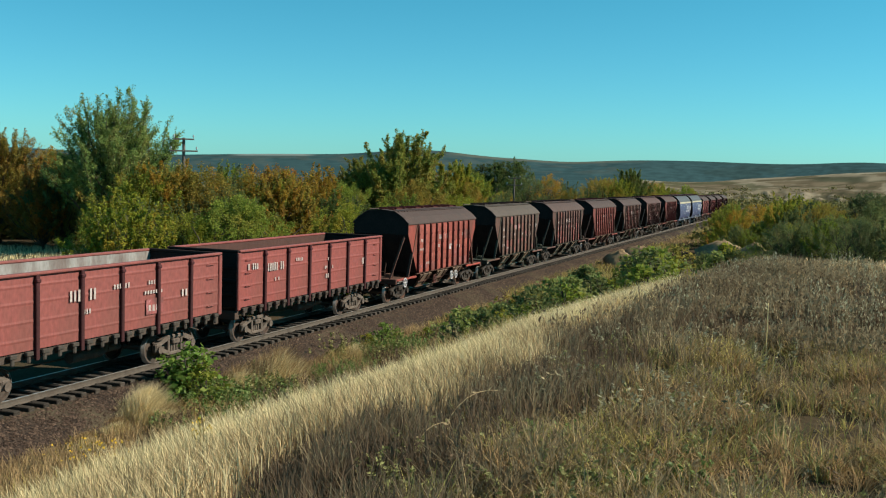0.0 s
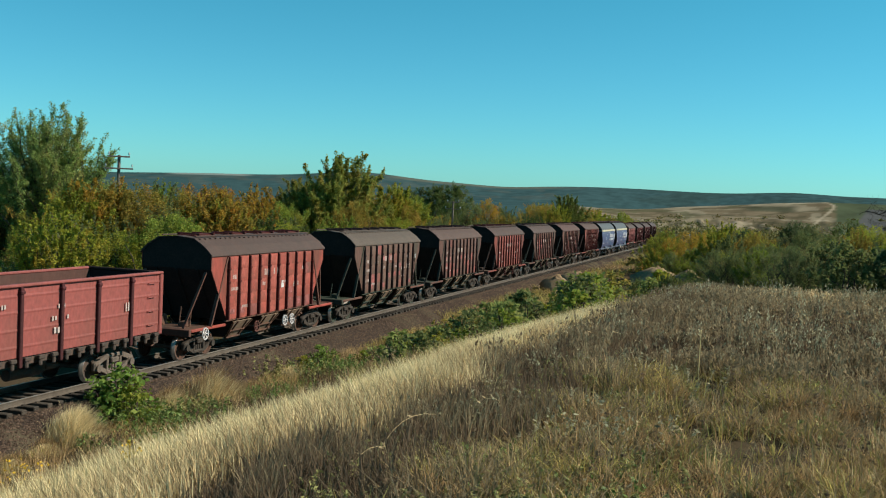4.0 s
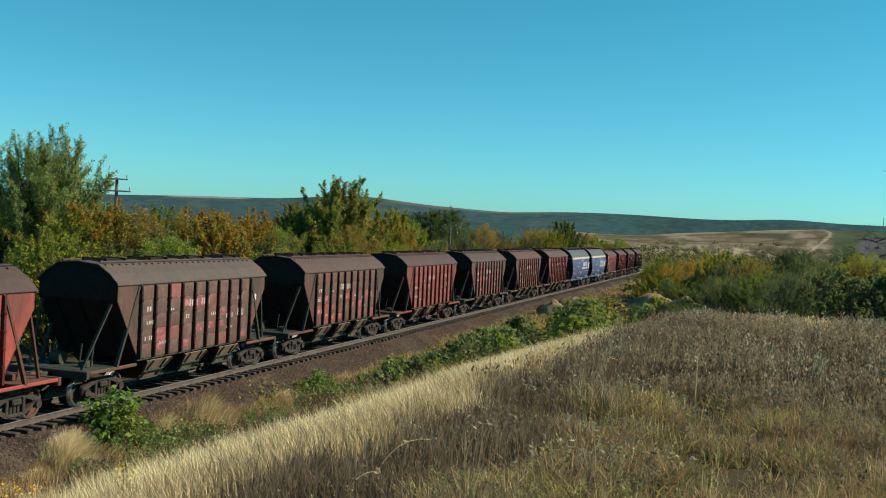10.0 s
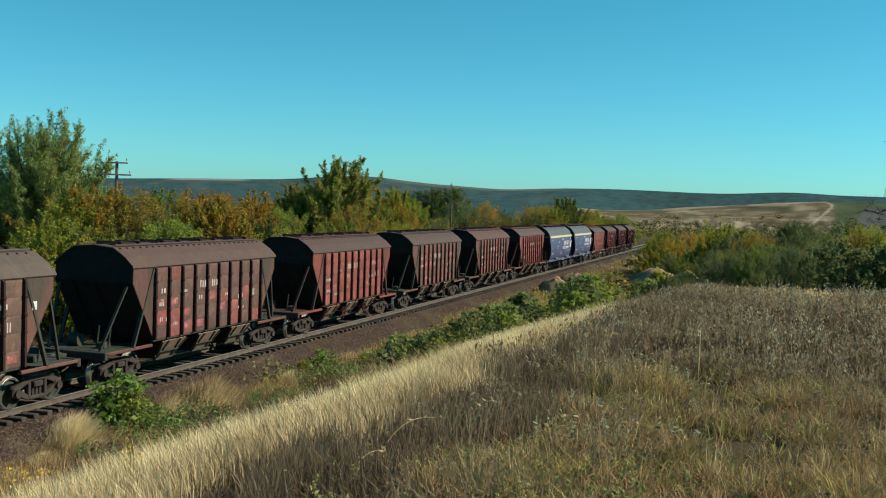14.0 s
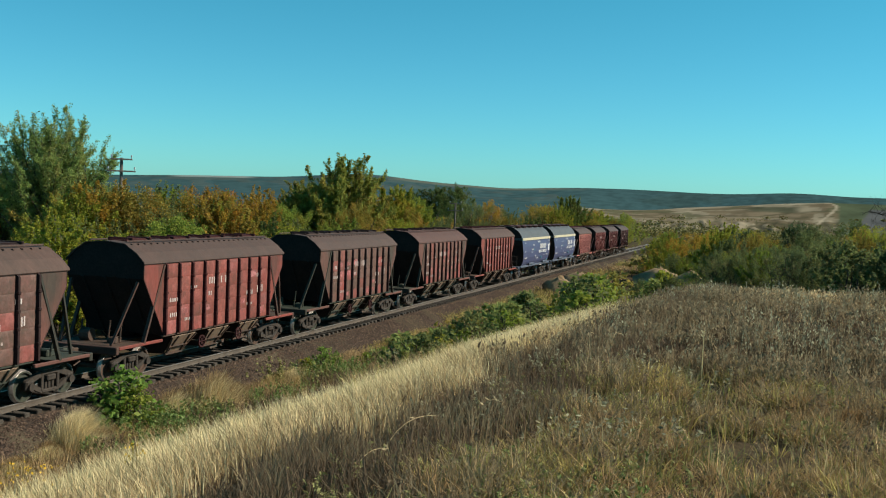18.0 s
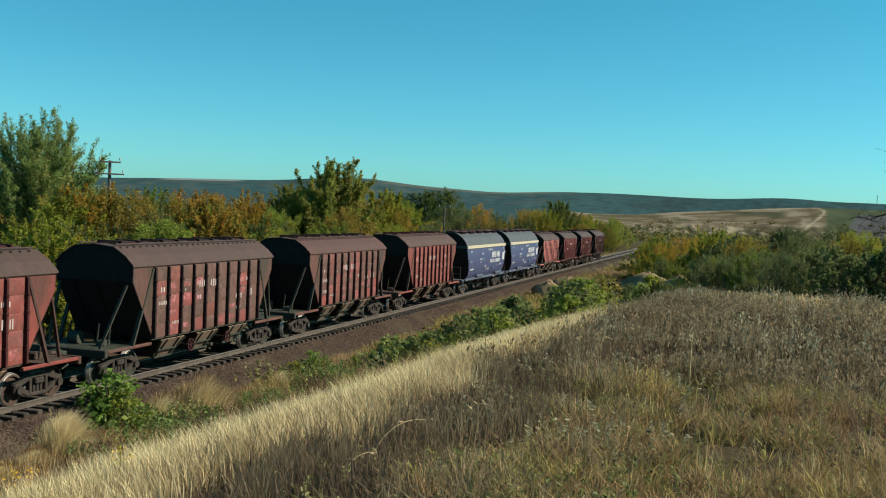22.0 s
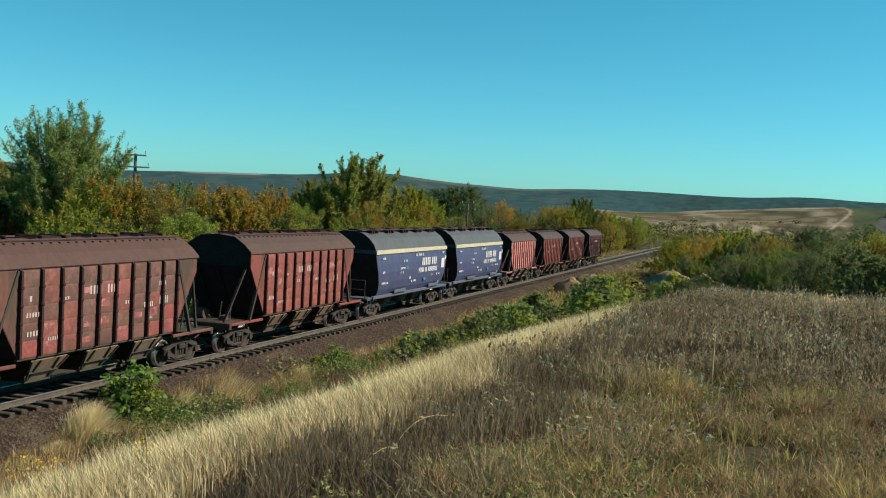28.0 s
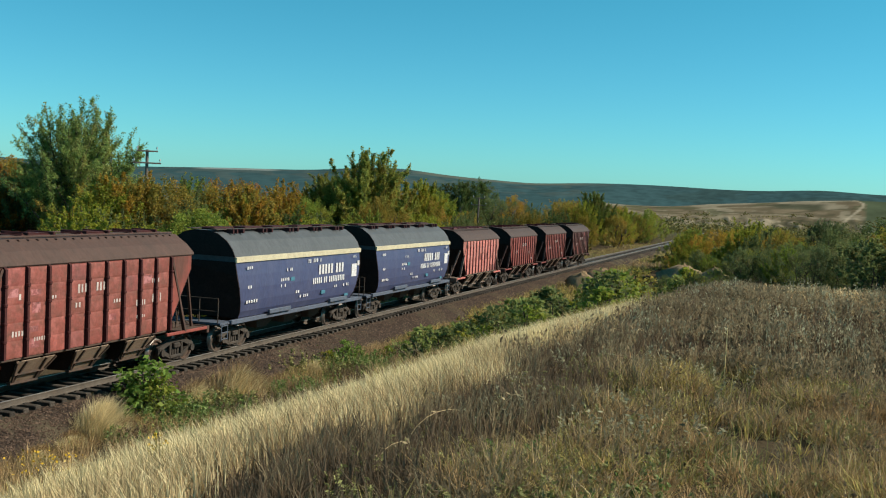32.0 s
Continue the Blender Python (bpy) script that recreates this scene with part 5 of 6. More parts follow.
def plant(name, meshes, x, y, scale, colour, label, category, group="", turn=0.0, sink=0.0):
    t = thing(name, label, category, group)
    t.matrix_basis = pose(x, y, float(land(x, y)) - sink, 0, 0, turn)
    t.scale = (scale, scale, scale)
    part("trunk", meshes[0], BARK, t)
    c = part("crown", meshes[1], LEAF, t)
    c.color = (*colour, 1)
    return t


def at(az, r):
    a = radians(az)
    return r * math.sin(a), r * math.cos(a)


FRESH = (0.86, 1.28, 1.4)
PALE, OLD = (1.15, 1.35, 2.0), (1.35, 1.2, 1.4)
MUTED, DUSK = (0.78, 0.92, 1.6), (0.48, 0.64, 1.3)
GREEN, DEEP, GOLD, OCHRE, RUST, LIMEY = (1.08, 1.32, 1.05), (0.48, 0.66, 0.9), (1.85, 1.2, 0.9), (1.4, 1.08, 1.05), (1.65, 0.88, 0.9), (1.42, 1.48, 0.95)
NAMES = {OLD: "yellowing", PALE: "pale green", MUTED: "dull olive", DUSK: "deep olive-green", FRESH: "fresh green", GREEN: "green", DEEP: "dark green", GOLD: "golden", OCHRE: "ochre", RUST: "rust-orange", LIMEY: "yellow-green"}


def woods():
    rnd = random.Random(11)
    big = limb_tree("tree", 1, 10.4, 5.0, 110, 24, 56, 0.036, 0.52, 0.36)
    round_tree = limb_tree("tree", 2, 9.0, 4.6, 90, 24, 70, 0.042, 0.5)
    bushes = [tree_meshes("shrub", 20 + k, 4.0, (2.4, 2.0, 2.8)[k % 3], 170, 105, 0.028, 0.0, 0.34, 1.0, 0.45, 0.10) for k in range(4)] + [limb_tree("shrub", 30 + k, 4.2, 2.3, 60, 17, 40, 0.028, 0.6, 0.15) for k in range(2)]
    rounded = tree_meshes("tree", 50, 8.0, 4.6, 190, 120, 0.07, 0.05, 0.45, 0.8, 0.4, 0.10)
    leafy = [tree_meshes("shrub", 60 + k, 4.0, 2.3, 170, 30, 0.080, 0.0, 0.35, 1.2, 0.4, 0.09) for k in range(2)]
    broad = tree_meshes("bush", 45, 1.4, 0.95, 80, 11, 0.064, 0.0, 0.4, 0.8, 0.5, 0.22)
    low = [tree_meshes("bush", 40 + k, 1.3, 0.8, 60, 13, 0.050, 0.0, 0.35, 0.9, 0.5, 0.17) for k in range(4)]
    def sized(meshes, name, az, r, el, colour, label, category, group, sink=0.0):
        """A plant whose top stands at the elevation el from the camera's place."""
        x, y = at(az, r)
        s = (EYE + r * math.tan(radians(el)) - float(land(x, y)) + sink) / meshes[2]
        if s < 0.12:
            return
        plant(name, meshes, x, y, s, colour, label, category, group, rnd.uniform(0, 360), sink)

    sized(big, "tree", -37.6, 94, 3.15, (1.25, 1.65, 2.3), "tall open green tree with upright sprays of leaves", "tree", "")
    sized(big, "tree", -40.3, 104, -0.3, (1.7, 1.35, 1.2), "smaller yellowing tree beside the tall one", "tree", "")
    sized(big, "tree", -43.2, 110, 1.3, OCHRE, "ochre tree with thin upright twigs", "tree", "")
    for a, el, c in ((-36.0, -0.9, LIMEY), (-37.0, -1.4, GREEN), (-38.0, -1.2, MUTED), (-38.9, -1.5, GREEN), (-35.3, -0.35, GOLD), (-34.5, -0.5, OCHRE), (-40.2, -0.1, MUTED), (-41.2, -0.2, RUST), (-32.9, -0.5, OCHRE), (-29.6, -0.6, GOLD), (-28.9, -0.9, OCHRE)):
        sized(bushes[int(-a) % 6], "shrub", a, 68 if a > -37.4 else 99, el, c, "%s shrub at the foot of the tall tree" % NAMES[c], "shrub", "scrub beyond the line")
    sized(round_tree, "tree", -22.4, 108, 1.6, (1.35, 1.45, 1.5), "broad dark green tree turning yellow", "tree", "")
    sized(round_tree, "tree", -24.6, 112, 0.2, (0.95, 1.05, 1.1), "green tree beside the broad one", "tree", "")
    sized(round_tree, "tree", -19.7, 112, 0.1, LIMEY, "green tree turning yellow at its top", "tree", "")
    sized(round_tree, "tree", -10.2, 190, -0.05, (0.7, 0.9, 1.0), "lone green tree above the scrub", "tree", "")
    for az, el in ((-17.6, 0.1), (-16.5, 0.25), (-18.7, -0.1)):
        sized(rounded, "tree", az, 232, el, DEEP, "dark green tree far beyond the line", "tree", "")
    # scrub belt beyond the line
    az = -45.5
    while az < -5.2:
        for row in range(4):
            r = (54, 66, 82, 104)[row] * (1.0 + max(0, az + 30) * 0.035) + rnd.uniform(-5, 5)
            a = az + rnd.uniform(-1, 1)
            if a < -37.5:
                r = 102 + 9 * row + rnd.uniform(-3, 3)
                if row == 0:
                    continue
            if r * math.sin(radians(a)) > TRACK_X - 6:
                continue
            el = -0.15 - 0.028 * (a + 35) + (-2.0, -1.3, -0.55, 0.0)[row] + rnd.uniform(-0.3, 0.25) - 0.55 * (abs(a + 34.4) < 1.4)
            c = rnd.choice((GOLD, OCHRE, OCHRE, RUST, LIMEY, LIMEY, MUTED, GREEN, OCHRE, DEEP) if row > 1 else (LIMEY, LIMEY, GREEN, GREEN, MUTED, OCHRE, DEEP))
            sized(rnd.choice(bushes), "shrub", a, r, el, c, "%s autumn shrub in the scrub beyond the line" % NAMES[c], "shrub", "scrub beyond the line")
        az += 1.9 if az < -20 else 1.35
    # scrub past the field's far edge and along the line
    az = -6.4
    while az < 11:
        for row in range(6):
            r = (47, 54, 63, 76, 96, 124)[row] + rnd.uniform(-4, 4)
            a = az + rnd.uniform(-0.7, 0.7)
            if r * math.sin(radians(a)) < TRACK_X + 9 or (row < 1 and a < 0.5) or a < -6.3:
                continue
            high = (-2.0, -2.2, -2.3, -1.9, -1.5, -1.3)[row]
            if a < -2.5:
                high = (-3.9, -3.75, -3.5, -3.2, -2.4, -1.6)[row] if a > -5.3 else -3.6
            el = high + 0.07 * max(0, a - 1) + rnd.uniform(-0.75, 0.35) + 0.35 * math.sin(a * 1.9 + row) * (row > 2)
            c = rnd.choice((MUTED, MUTED, DUSK, GREEN, LIMEY, MUTED) if row < 4 else (MUTED, DUSK, GREEN, OCHRE, LIMEY, MUTED, DEEP))
            kind = leafy if row < 2 and a > 2 else bushes
            sized(rnd.choice(kind), "shrub", a, r, el, c, "%s shrub past the field's edge" % NAMES[c], "shrub", "scrub past the field", 0.1)
        az += 0.95
    for a, r, el, c in ((-3.1, 110, -1.75, GOLD), (-4.6, 105, -2.1, GOLD), (-1.2, 100, -1.35, DUSK), (1.9, 96, -1.0, DUSK), (-0.2, 90, -1.6, OCHRE), (4.8, 70, -1.3, OCHRE)):
        sized(bushes[int(r) % 6], "shrub", a, r, el, c, "%s shrub standing out of the scrub" % NAMES[c], "shrub", "scrub past the field", 0.1)
    # far shrubs along the line
    for k in range(46):
        a = rnd.uniform(-12.5, -4.6)
        r = rnd.uniform(140, 300)
        if r * math.sin(radians(a)) > TRACK_X - 5:
            continue
        c = rnd.choice((GREEN, LIMEY, OCHRE, GOLD, LIMEY))
        sized(rnd.choice(bushes), "shrub", a, r, -0.95 + 0.05 * (-a - 6) + rnd.uniform(-0.7, 0.15), c, "%s shrub far along the line" % NAMES[c], "shrub", "scrub beyond the line")
    for k in range(16):
        a = rnd.uniform(-5.4, -2.5)
        r = rnd.uniform(110, 200)
        c = rnd.choice((GREEN, LIMEY, OCHRE, GOLD))
        if r * math.sin(radians(a)) > TRACK_X + 5:
            sized(rnd.choice(bushes), "shrub", a, r, -1.7 + rnd.uniform(-0.5, 0.2), c, "%s shrub far past the field" % NAMES[c], "shrub", "scrub past the field")
    # low bushes on the cutting
    sized(broad, "bush", -33.9, 33.8, -9.95, (0.8, 1.3, 1.3), "fresh green bush at the foot of the slope", "bush", "bushes on the cutting")
    for a, r, el, c in ((-34.7, 34.4, -10.7, FRESH), (-33.2, 33.2, -10.8, GREEN), (-23.4, 44.5, -8.7, FRESH), (-22.6, 45.0, -9.0, FRESH), (-24.2, 44.0, -9.3, LIMEY), (-21.0, 46.0, -8.9, GREEN), (-20.0, 47.0, -8.6, FRESH), (-19.4, 48.5, -8.0, MUTED)):
        sized(low[int(r) % 3], "bush", a, r, el, c, "%s low bush at the foot of the slope" % NAMES[c], "bush", "bushes on the cutting")
    for k in range(52):
        a = rnd.uniform(-18.9, -4.8)
        rail_el = math.degrees(math.atan2(EYE + 0.6, abs(TRACK_X + 0.8) / math.sin(radians(-a)))) + 0.25
        near = 26 + max(0, a + 19) * 1.1 + max(0, a + 12) * 1.5
        r = near * rnd.uniform(1.0, 1.35)
        el = -rail_el - (0.6 + rnd.uniform(0.5, 2.6) * 0.9 if a < -13 else 0.6 + rnd.uniform(0.2, 1.9) * 0.9)
        c = rnd.choice((FRESH, LIMEY, PALE, PALE, MUTED, MUTED, GREEN, OLD))
        sized(low[k % 4], "bush", a, r, el, c, "%s bush on the slope of the cutting" % NAMES[c], "bush", "bushes on the cutting")


def dead_tree():
    rnd = np.random.default_rng(5)
    t = thing("dead_tree", "bare grey dead tree with crooked branches", "tree")
    R = 30.0
    x, y = at(9.2, R)
    z0 = float(land(x, y))
    t.matrix_basis = pose(x, y, z0, 0, 0, -9.2)

    def spot(az, el):
        """In the tree's space, across the view."""
        az = az + (0.85 if el > 0.3 else 0.5)
        return np.array([R * math.tan(radians(az - 9.2)), 0.0, EYE + R * math.tan(radians(el)) - z0])

    w = Shape()
    limb(w, (0, 0, -0.3), spot(9.0, 4.2), 0.13, 0.03, rnd, 0.1, 6)
    part("trunk", w, DEADWOOD, t)
    for start, ends in ((spot(9.1, -0.8), [spot(7.4, 0.35), spot(6.2, 0.15), spot(5.2, -0.3), spot(4.6, -0.15)]), (spot(9.05, 1.0), [spot(7.6, 1.9), spot(6.7, 2.5), spot(6.2, 2.9)]), (spot(9.05, 0.6), [spot(7.8, 1.3), spot(6.9, 1.7), spot(6.2, 2.0)]), (spot(9.1, 0.0), [spot(7.8, 0.8), spot(6.9, 1.2)]), (spot(9.1, -1.2), [spot(7.6, -0.4), spot(6.4, -0.8), spot(5.4, -1.0)])):
        b = Shape()
        pts = [start] + ends
        for k in range(len(pts) - 1):
            r0 = 0.030 * (1 - k / len(pts)) + 0.005
            seg = limb(b, pts[k], pts[k + 1], r0, r0 * 0.75, rnd, 0.12, 3)
            for j in range(14 if k else 4):
                c = seg[rnd.integers(0, 4)]
                d = rnd.normal(size=3) * np.array([0.28, 0.25, 0.20]) + np.array([-0.1, 0, 0.06])
                b.tube(c, c + d, 0.0045, 0.002, 4)
                b.tube(c + d * 0.6, c + d * 0.6 + rnd.normal(size=3) * 0.16, 0.004, 0.002, 4)
                b.tube(c + d * 0.8, c + d * 0.8 + rnd.normal(size=3) * 0.16, 0.004, 0.002, 4)
        part("branch", b, DEADWOOD, t)


def clay_banks():
    for az, r, el, wide, label in ((-10.6, 92, -4.42, 1.5, "pale worn clay bank beside the line"), (-9.6, 96, -4.10, 1.7, "ochre clay bank beside the line"), (-3.6, 66, -3.75, 1.1, "pale clay bank among the scrub"), (-5.2, 70, -3.7, 1.7, "low pale clay bank among the scrub")):
        x, y = at(az, r)
        z = float(land(x, y))
        h = max(0.35, EYE + r * math.tan(radians(el)) - z)
        rnd = np.random.default_rng(int(r))
        n, m = 18, 6
        vs, fs = [], []
        for j in range(m + 1):
            f = j / m
            for k in range(n):
                a = 2 * math.pi * k / n
                q = wide * math.cos(f * math.pi / 2) * (1 + 0.25 * math.sin(3 * a + j) + 0.16 * rnd.normal())
                vs.append((q * math.cos(a), q * 0.7 * math.sin(a), -0.4 + (h + 0.4) * math.sin(f * math.pi / 2) ** 0.8 + 0.10 * rnd.normal()))
        fs += [(j * n + k, j * n + (k + 1) % n, (j + 1) * n + (k + 1) % n, (j + 1) * n + k) for j in range(m) for k in range(n)]
        c = thing("clay_bank", label, "earth bank", data=Shape().add(vs, fs).mesh("clay_bank", CLAY, True))
        c.matrix_basis = pose(x, y, z)


def pole(az, r, el):
    t = thing("utility_pole", "weathered wooden telegraph pole with two crossarms", "pole")
    x, y = at(az, r)
    height = EYE + r * math.tan(radians(el)) - float(land(x, y))
    t.matrix_basis = pose(x, y, float(land(x, y)), 0, 0, -az)
    part("shaft", Shape().tube((0, 0, -0.3), (0, 0, height), 0.15, 0.10, 12), POLE, t)
    for z, w in ((height - 0.10, 0.68), (height - 0.88, 0.90)):
        part("crossarm", Shape().box(-w, w, -0.20, -0.09, z - 0.05, z + 0.05, 0.01), POLE, t)
        for s in (-0.92, 0.92):
            i = Shape().tube((s * w, -0.14, z + 0.06), (s * w, -0.14, z + 0.16), 0.02, n=6).tube((s * w, -0.14, z + 0.15), (s * w, -0.14, z + 0.30), 0.06, 0.035, 10)
            part("insulator", i, INSUL, t)


def blades(name, x, y, height, width, mat, label, lean=(0, 0), spread=0.35):
    """Grass blades, two faces each, leaning with the wind."""
    n = len(x)
    z = land(x, y)
    h = height * (0.55 + 0.7 * rng.random(n))
    a = rng.random(n) * 6.283
    wx, wy = np.cos(a) * width * 0.5, np.sin(a) * width * 0.5
    lx, ly = (lean[0] + rng.normal(size=n) * spread) * h, (lean[1] + rng.normal(size=n) * spread) * h
    o = np.zeros(n)
    base, mid, tip = np.stack([x, y, z - 0.03], -1), np.stack([x + lx * 0.35, y + ly * 0.35, z + h * 0.6], -1), np.stack([x + lx, y + ly, z + h], -1)
    w = np.stack([wx, wy, o], -1)
    v = np.stack([base - w, base + w, mid + w * 0.8, mid - w * 0.8, tip], 1).reshape(-1, 3)
    k = np.arange(n)[:, None] * 5
    me = raw_mesh(name, v, k + [0, 1, 2, 3], k + [3, 2, 4], mat)
    return thing(name, label, "grass", kind="stuff", data=me)


def scatter(n, r0, r1, a0=-46.0, a1=11.0, power=1.0):
    """Points over the sector ahead, denser near by."""
    r = r0 + (r1 - r0) * rng.random(n) ** power
    a = np.radians(a0 + (a1 - a0) * rng.random(n))
    return r * np.sin(a), r * np.cos(a)


def clumped(x, y, scale, seed, level=0.5):
    """Keeps the points in patches."""
    f = np.sin(x * scale + seed) * np.sin(y * scale * 1.3 + seed * 2.1) + 0.6 * np.sin(x * scale * 2.7 + y * scale * 1.9 + seed * 3.3)
    keep = f + rng.normal(size=len(x)) * 0.5 > level
    return x[keep], y[keep]


def leafy_stems(name, x, y, height, mat, label, leaf, per, long=1.9):
    """Upright stems with many little heads or leaves."""
    n = len(x)
    z = land(x, y)
    h = height * (0.5 + 0.8 * rng.random(n))
    lean = rng.normal(size=(n, 2)) * 0.32
    f = 0.25 + 0.75 * rng.random((n, per))
    pts = np.stack([x[:, None] + lean[:, :1] * h[:, None] * f, y[:, None] + lean[:, 1:] * h[:, None] * f, z[:, None] + h[:, None] * f], -1)
    pts[..., :2] += rng.normal(size=(n, per, 2)) * 0.05 * (1.2 - f)[..., None] * (h / 0.5)[:, None, None]
    v, q = leaf_cloud(pts.reshape(-1, 3), leaf, rng, long)
    base, tip = np.stack([x, y, z - 0.02], -1), np.stack([x + lean[:, 0] * h, y + lean[:, 1] * h, z + h], -1)
    ang = rng.random(n) * 6.283
    w = np.stack([np.cos(ang), np.sin(ang), 0 * ang], -1) * 0.0024
    st = np.stack([base - w, base + w, tip + w * 0.5, tip - w * 0.5], 1).reshape(-1, 3)
    q2 = np.arange(len(st)).reshape(-1, 4) + len(v)
    me = raw_mesh(name, np.concatenate([v, st]), np.concatenate([q, q2]), [], mat)
    return thing(name, label, "weeds", kind="stuff", data=me)


def plumes(name, x, y, height, mat, label, leaf, per):
    """Upright dry stems, each with a slim head of seeds and curled leaves at its top."""
    n = len(x)
    z = land(x, y)
    h = height * (0.55 + 0.65 * rng.random(n)) * (0.45 + 1.05 * patchy(x, y, 1.5, 91)) * (1 - 0.4 * smooth(24, 32, np.hypot(x, y)))
    lean = rng.normal(size=(n, 2)) * 0.16
    f = 0.45 + 0.55 * rng.random((n, per))
    pts = np.stack([x[:, None] + lean[:, :1] * h[:, None] * f, y[:, None] + lean[:, 1:] * h[:, None] * f, z[:, None] + h[:, None] * f], -1)
    pts[..., :2] += rng.normal(size=(n, per, 2)) * leaf * 2.0
    d = rng.normal(size=(n * per, 3)) * 0.5 + np.array([0, 0, 1.0])
    d /= np.linalg.norm(d, axis=1, keepdims=True)
    e = np.cross(d, rng.normal(size=(n * per, 3)) * 0.7 + np.array([0.7, -0.2, 0.3]))
    e /= np.linalg.norm(e, axis=1, keepdims=True) + 1e-6
    s = leaf * (0.6 + 0.8 * rng.random(n * per))[:, None]
    p, a, b = pts.reshape(-1, 3), d * s * 2.0, e * s * 0.75
    v = np.stack([p - a, p + b, p + a, p - b], 1).reshape(-1, 3)
    base, tip = np.stack([x, y, z - 0.02], -1), np.stack([x + lean[:, 0] * h, y + lean[:, 1] * h, z + h], -1)
    ang = rng.random(n) * 6.283
    w = np.stack([np.cos(ang), np.sin(ang), 0 * ang], -1) * 0.004
    st = np.stack([base - w, base + w, tip + w * 0.5, tip - w * 0.5], 1).reshape(-1, 3)
    quads = np.arange(len(v) + len(st)).reshape(-1, 4)
    return thing(name, label, "weeds", kind="stuff", data=raw_mesh(name, np.concatenate([v, st]), quads, [], mat))


def bent_stalk(x, y, rise, reach, heading, thick, mat):
    """One long dry stalk that rises and then arches over."""
    t = thing("dry_stalk", "long pale dry stalk standing out of the weeds" if mat is BLOND else "long brown dry stalk arching over the weeds", "stalk", "dry stalks")
    c, s = math.cos(radians(heading)), math.sin(radians(heading))
    line = []
    for k in range(8):
        f = k / 7
        line.append((c * reach * f ** 1.6, s * reach * f ** 1.6, -0.03 + rise * math.sin(f * 1.9) / math.sin(1.571)))
    stem, blades_of = Shape(), []
    for k in range(7):
        stem.tube(line[k], line[k + 1], thick * (1 - 0.09 * k), thick * (1 - 0.09 * (k + 1)), 5)
    rnd = random.Random(int(1000 * (x + y)))
    for k in range(3, 8):
        p = Vector(line[k])
        d = Vector((rnd.uniform(-1, 1), rnd.uniform(-1, 1), rnd.uniform(-0.2, 0.8))).normalized() * 0.06
        side = d.orthogonal().normalized() * 0.009
        blades_of.append(Shape().add([p, p + d * 0.5 + side, p + d, p + d * 0.5 - side], [(0, 1, 2, 3)]))
    part("stem", stem, mat, t)
    for leaf in blades_of:
        part("leaf", leaf, mat, t)
    t.matrix_basis = pose(x, y, float(land(x, y)))


def tussocks(name, x, y, per, radius, height, mat, label, width=0.008):
    """Clumps of blades that spread outwards from their middle."""
    n = len(x)
    big = np.repeat((0.6 + 0.8 * rng.random(n)) * (0.35 + 1.3 * patchy(x, y, 0.8, 90)), per)
    cx, cy = np.repeat(x, per), np.repeat(y, per)
    a, q = rng.random(n * per) * 6.283, np.sqrt(rng.random(n * per))
    z = np.repeat(land(x, y), per)
    bx, by = cx + np.cos(a) * q * radius * 0.45 * big, cy + np.sin(a) * q * radius * 0.45 * big
    h = height * big * (0.55 + 0.6 * rng.random(n * per)) * (1.1 - 0.45 * q)
    out = q * radius * big * (0.6 + 0.9 * rng.random(n * per))
    tx, ty = bx + np.cos(a) * out + rng.normal(size=n * per) * 0.09, by + np.sin(a) * out + rng.normal(size=n * per) * 0.09
    base, tip = np.stack([bx, by, z - 0.02], -1), np.stack([tx, ty, z + h], -1)
    mid = base * [0.6, 0.6, 0.35] + tip * [0.4, 0.4, 0.65]
    g = rng.random(n * per) * 6.283
    w = np.stack([np.cos(g), np.sin(g), 0 * g], -1) * (width * 0.5 * (0.6 + 0.8 * rng.random(n * per)))[:, None]
    v = np.stack([base - w * 0.6, base + w * 0.6, mid + w, mid - w, tip], 1).reshape(-1, 3)
    k = np.arange(n * per)[:, None] * 5
    return thing(name, label, "weeds", kind="stuff", data=raw_mesh(name, v, k + [0, 1, 2, 3], k + [3, 2, 4], mat))


def tuft(x, y, height, radius, count, mat, label, lean=(0.0, 0.0)):
    """One clump of grass."""
    a, r = rng.random(count) * 6.283, radius * rng.random(count) ** 0.8
    r = r * (1 + 0.35 * np.sin(2 * a + x) + 0.25 * np.sin(5 * a + 2 * x))
    dx, dy = r * np.cos(a), r * np.sin(a)
    z = land(x + dx, y + dy)
    h = height * (0.3 + 0.8 * rng.random(count)) * (1.15 - 0.6 * np.minimum(r / radius, 1.3))
    ang = rng.random(count) * 6.283
    w = np.stack([np.cos(ang), np.sin(ang), 0 * ang], -1) * 0.006
    base = np.stack([x + dx, y + dy, z - 0.03], -1)
    out = np.stack([lean[0] + dx / radius * 0.22 + rng.normal(size=count) * 0.24, lean[1] + dy / radius * 0.22 + rng.normal(size=count) * 0.24, np.ones(count)], -1) * h[:, None]
    mid = base + out * [0.4, 0.4, 0.62]
    v = np.stack([base - w, base + w, mid + w, mid - w, base + out], 1).reshape(-1, 3)
    k = np.arange(count)[:, None] * 5
    return thing("grass_tuft", label, "grass", "grass tufts", data=raw_mesh("grass_tuft", v, k + [0, 1, 2, 3], k + [3, 2, 4], mat))


